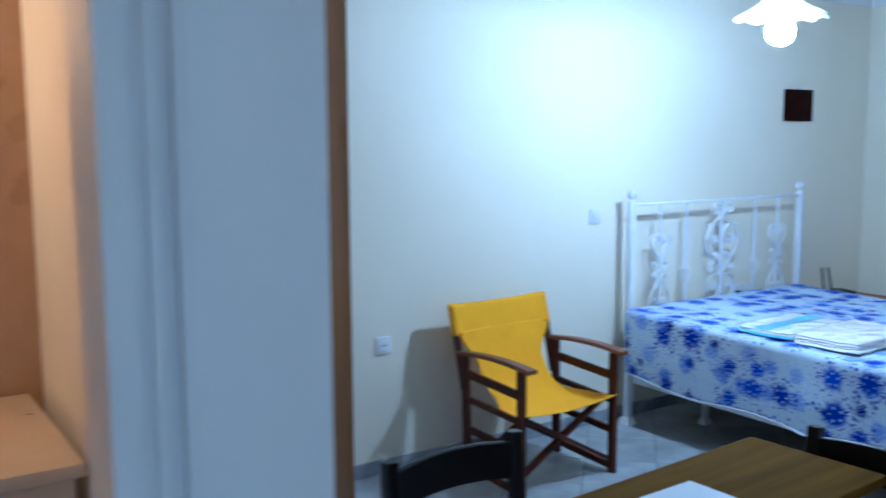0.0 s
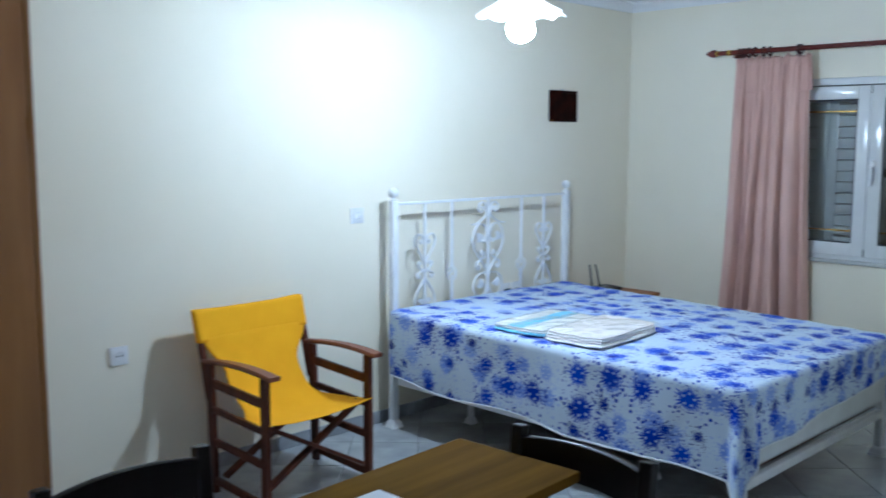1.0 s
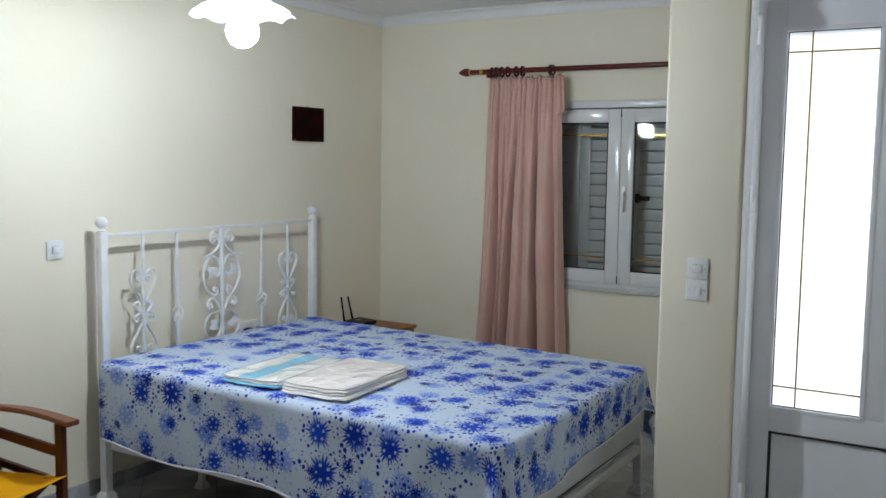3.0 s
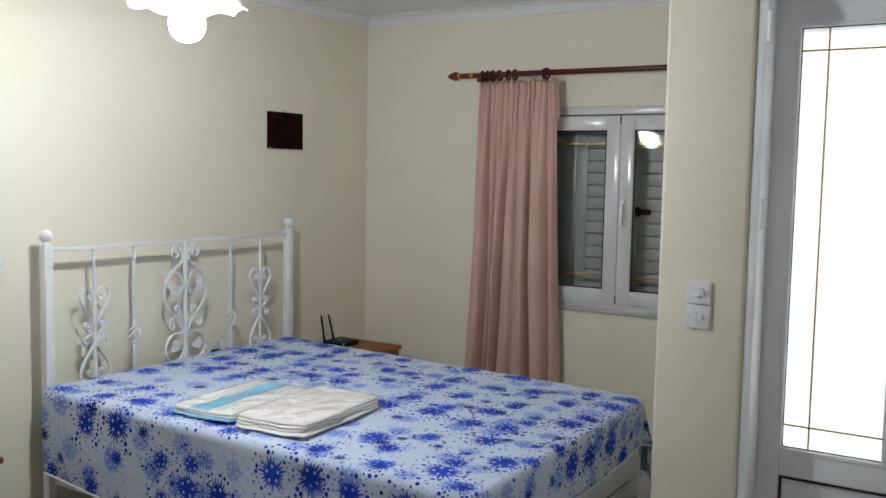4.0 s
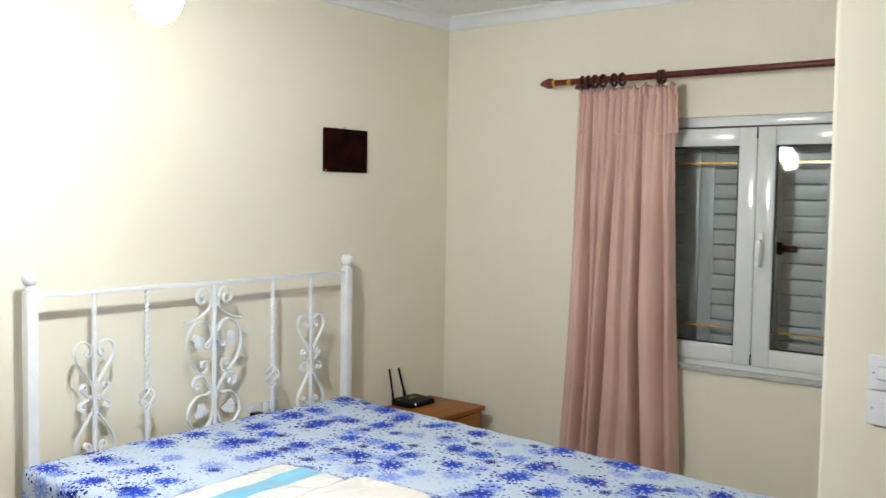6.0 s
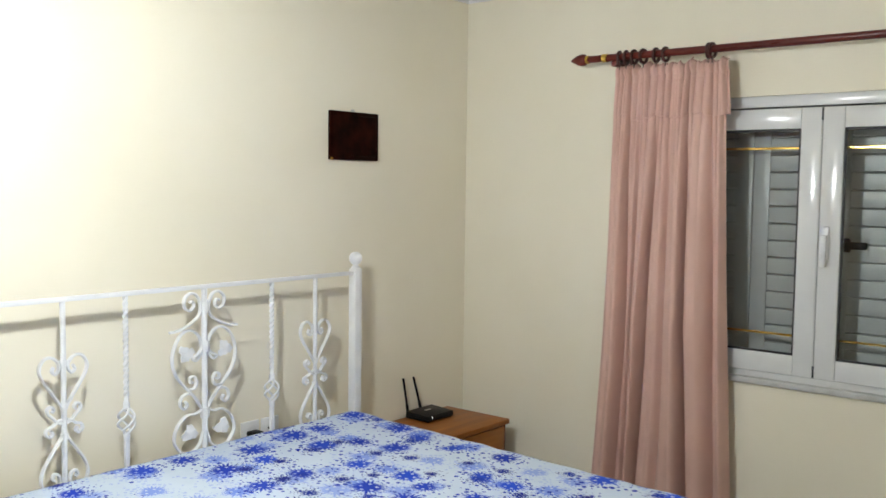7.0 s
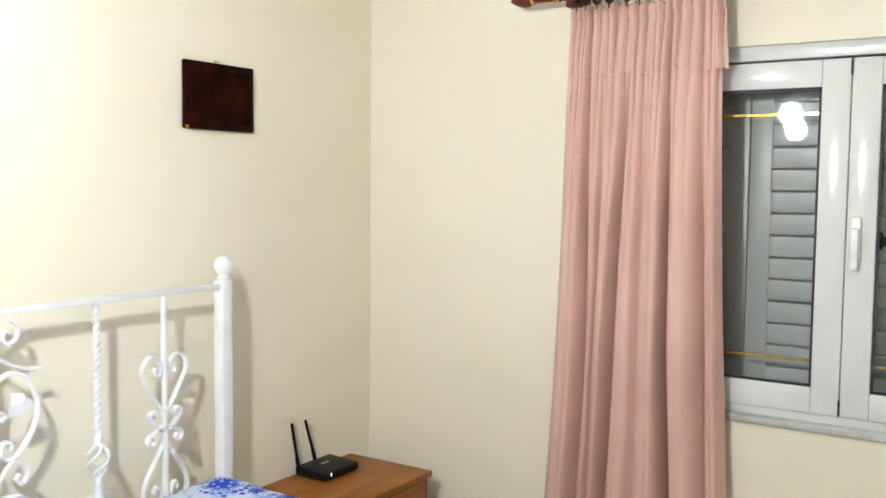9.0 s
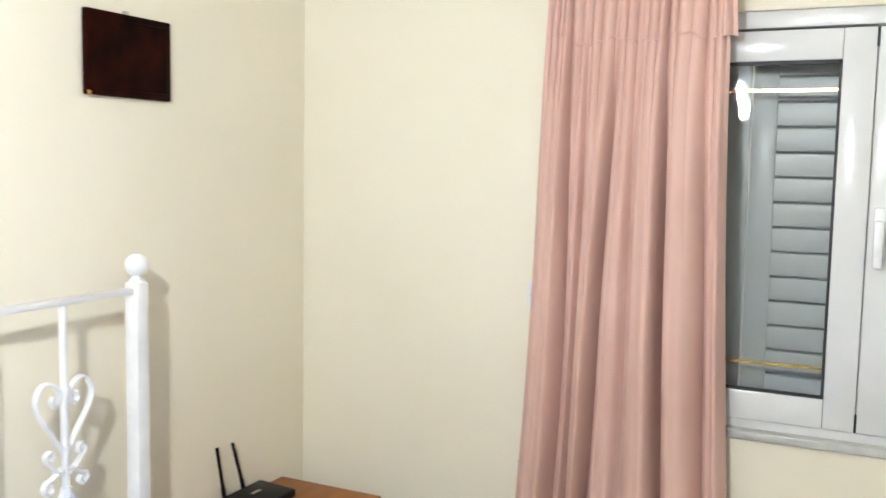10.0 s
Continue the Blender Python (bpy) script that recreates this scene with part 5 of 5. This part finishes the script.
# ---- side room ----
lp = thing("wall_lamp", "warm glowing globe lamp in the side room", "lamp", (-0.55, 2.62, 1.95))
part("globe", lathe(bmesh.new(), [(0.07 * math.sin(a * math.pi / 12), -0.07 * math.cos(a * math.pi / 12)) for a in range(13)], 16), M["warm_bulb"], lp)
part("bracket", boxes((-0.02, 0.05, -0.02, 0.02, 0.08, 0.02), bevel=0.004), M["steel"], lp)
vb = thing("vanity_cabinet", "low beige vanity cabinet in the warmly lit side room", "cabinet", (-0.35, 2.30, 0))
part("body", boxes((-0.55, -0.30, 0.08, 0.55, 0.38, 0.78), bevel=0.006), M["beige"], vb)
part("worktop", boxes((-0.57, -0.33, 0.78, 0.57, 0.39, 0.815), bevel=0.006), M["beige"], vb)
part("plinth", boxes((-0.52, -0.26, 0, 0.52, 0.36, 0.08)), M["table"], vb)

# ---- pendant lamp ----
LXY = (3.085, 2.241)
pl = thing("pendant_lamp", "ceiling pendant with a frilled white glass shade and globe bulb", "lamp", (*LXY, 0.008))
part("canopy", lathe(bmesh.new(), [(0, CEIL - 0.008), (0.055, CEIL - 0.008), (0.055, CEIL - 0.016), (0.040, CEIL - 0.024), (0.012, CEIL - 0.032), (0, CEIL - 0.032)], 24), M["gold"], pl)
part("stem", lathe(bmesh.new(), [(0, 2.17), (0.007, 2.17), (0.007, CEIL - 0.03), (0, CEIL - 0.03)], 12), M["gold"], pl)
part("holder", lathe(bmesh.new(), [(0, 2.03), (0.018, 2.03), (0.020, 2.06), (0.020, 2.13), (0.016, 2.15), (0.010, 2.19), (0, 2.19)], 20), M["plastic"], pl)
rows = []
for i in range(22):
    t = i / 21
    r = 0.030 + 0.150 * t ** 1.35
    z = 2.168 - 0.128 * t ** 0.75 if t < 0.86 else 2.168 - 0.128 * 0.86 ** 0.75 - 0.02 * (t - 0.86) / 0.14
    ruf = max(0, (t - 0.55) / 0.45) ** 1.5
    rows.append([((r + 0.009 * ruf * math.cos(9 * a)) * math.cos(a), (r + 0.009 * ruf * math.cos(9 * a)) * math.sin(a), z + 0.007 * ruf * math.sin(9 * a)) for a in [2 * math.pi * j / 108 for j in range(109)]])
sh = part("shade", sheet(rows), M["opal"], pl, "frilled opal glass shade")
sh.modifiers.new("thickness", "SOLIDIFY").thickness = 0.003
part("bulb", lathe(bmesh.new(), [(0.056 * math.sin(a * math.pi / 16), 1.976 - 0.056 * math.cos(a * math.pi / 16)) for a in range(15)] + [(0.020, 2.034), (0, 2.034)], 24), M["bulb"], pl, "glowing white globe bulb")

# ---- skirting and floor ----
sk = thing("baseboard", "grey marbled tile skirting along the walls", "skirting", (0, 0, 0), kind="structure")
sb = mesh_of("skirting_tile", boxes((0.001, 0, 0, 0.329, 0.009, 0.068), bevel=0.0015, seg=1), M["skirt"])
for i in range(16):
    o = new("skirting_tile", sb)
    o.parent, o.location = sk, (BX + 0.004 + 0.33 * i - 0.05, WALL_N - 0.009, 0)
    if o.location.x + 0.33 > WALL_E:
        o.scale.x = (WALL_E - o.location.x) / 0.33
for i in range(8):
    o = new("skirting_tile", sb)
    o.parent, o.location, o.rotation_euler = sk, (WALL_E - 0.009, WALL_N - 0.012 - 0.33 * i, 0), (0, 0, radians(-90))
    if o.location.y - 0.33 < 1.05:
        o.scale.x = (o.location.y - 1.05) / 0.33
        break
fl = setting("floor", boxes((-2.35, -1.0, -0.10, 4.36, 3.56, -0.004), (4.36, 0.90, -0.10, 5.80, 3.56, -0.004)), M["grout"], "pale grey ceramic tile floor with dark joints", "floor")
TS = 0.34
tile_me = mesh_of("tile", boxes((0.0015, 0.0015, -0.0045, TS - 0.0015, TS - 0.0015, 0.0), bevel=0.0012, seg=1), M["tile"])
far = bmesh.new()
turned = pose(0, 0, 0, 0, 0, 45)


def clipped(m, planes):
    """A border tile in world space, cut along the walls."""
    bm = boxes((0.0015, 0.0015, -0.0045, TS - 0.0015, TS - 0.0015, 0.0))
    bmesh.ops.transform(bm, matrix=m, verts=bm.verts)
    for co, no in planes:
        bmesh.ops.bisect_plane(bm, geom=bm.verts[:] + bm.edges[:] + bm.faces[:], plane_co=co, plane_no=no, clear_outer=True)
    return bm


WALLS = [((WALL_E, 0, 0), (1, 0, 0)), ((0, WALL_N, 0), (0, 1, 0)), ((0, -0.85, 0), (0, -1, 0)), ((-2.2, 0, 0), (-1, 0, 0))]
for i in range(-12, 30):
    for j in range(-26, 20):
        # the tiles lie at 45 degrees to the walls
        at = turned @ Vector((0.33 + i * TS - TS, -0.153 + j * TS, 0))
        m = Matrix.Translation(at) @ turned
        corners = [m @ Vector((a * TS, c * TS, 0)) for a in (0, 1) for c in (0, 1)]
        mid = m @ Vector((TS / 2, TS / 2, 0))
        planes = [(co, no) for co, no in WALLS if any((p - Vector(co)).dot(Vector(no)) > 0 for p in corners)]
        if any(all((p - Vector(co)).dot(Vector(no)) > -0.004 for p in corners) for co, no in planes):
            continue
        if any(p.x > 4.30 and p.y < 1.043 for p in corners):
            if all(p.x > 4.30 and p.y < 1.043 for p in corners):
                continue
            planes.append(((0, 1.043, 0), (0, -1, 0)) if mid.y > 1.0 else ((4.30, 0, 0), (1, 0, 0)))
        near = mid.x > 0.9 and mid.y > 0.4
        if planes:
            bm = clipped(m, planes)
            if not bm.faces:
                bm.free()
            elif near:
                part("tile", bm, M["tile"], fl)
            else:
                tmp = bpy.data.meshes.new("tmp")
                bm.to_mesh(tmp)
                bm.free()
                far.from_mesh(tmp)
                bpy.data.meshes.remove(tmp)
        elif near:
            o = new("tile", tile_me)
            o.parent, o.matrix_local = fl, m
        else:
            box(far, 0.0015, 0.0015, -0.0045, TS - 0.0015, TS - 0.0015, 0.0, m=m)
part("tile_field", far, M["tile"], fl)["kind"] = "stuff"
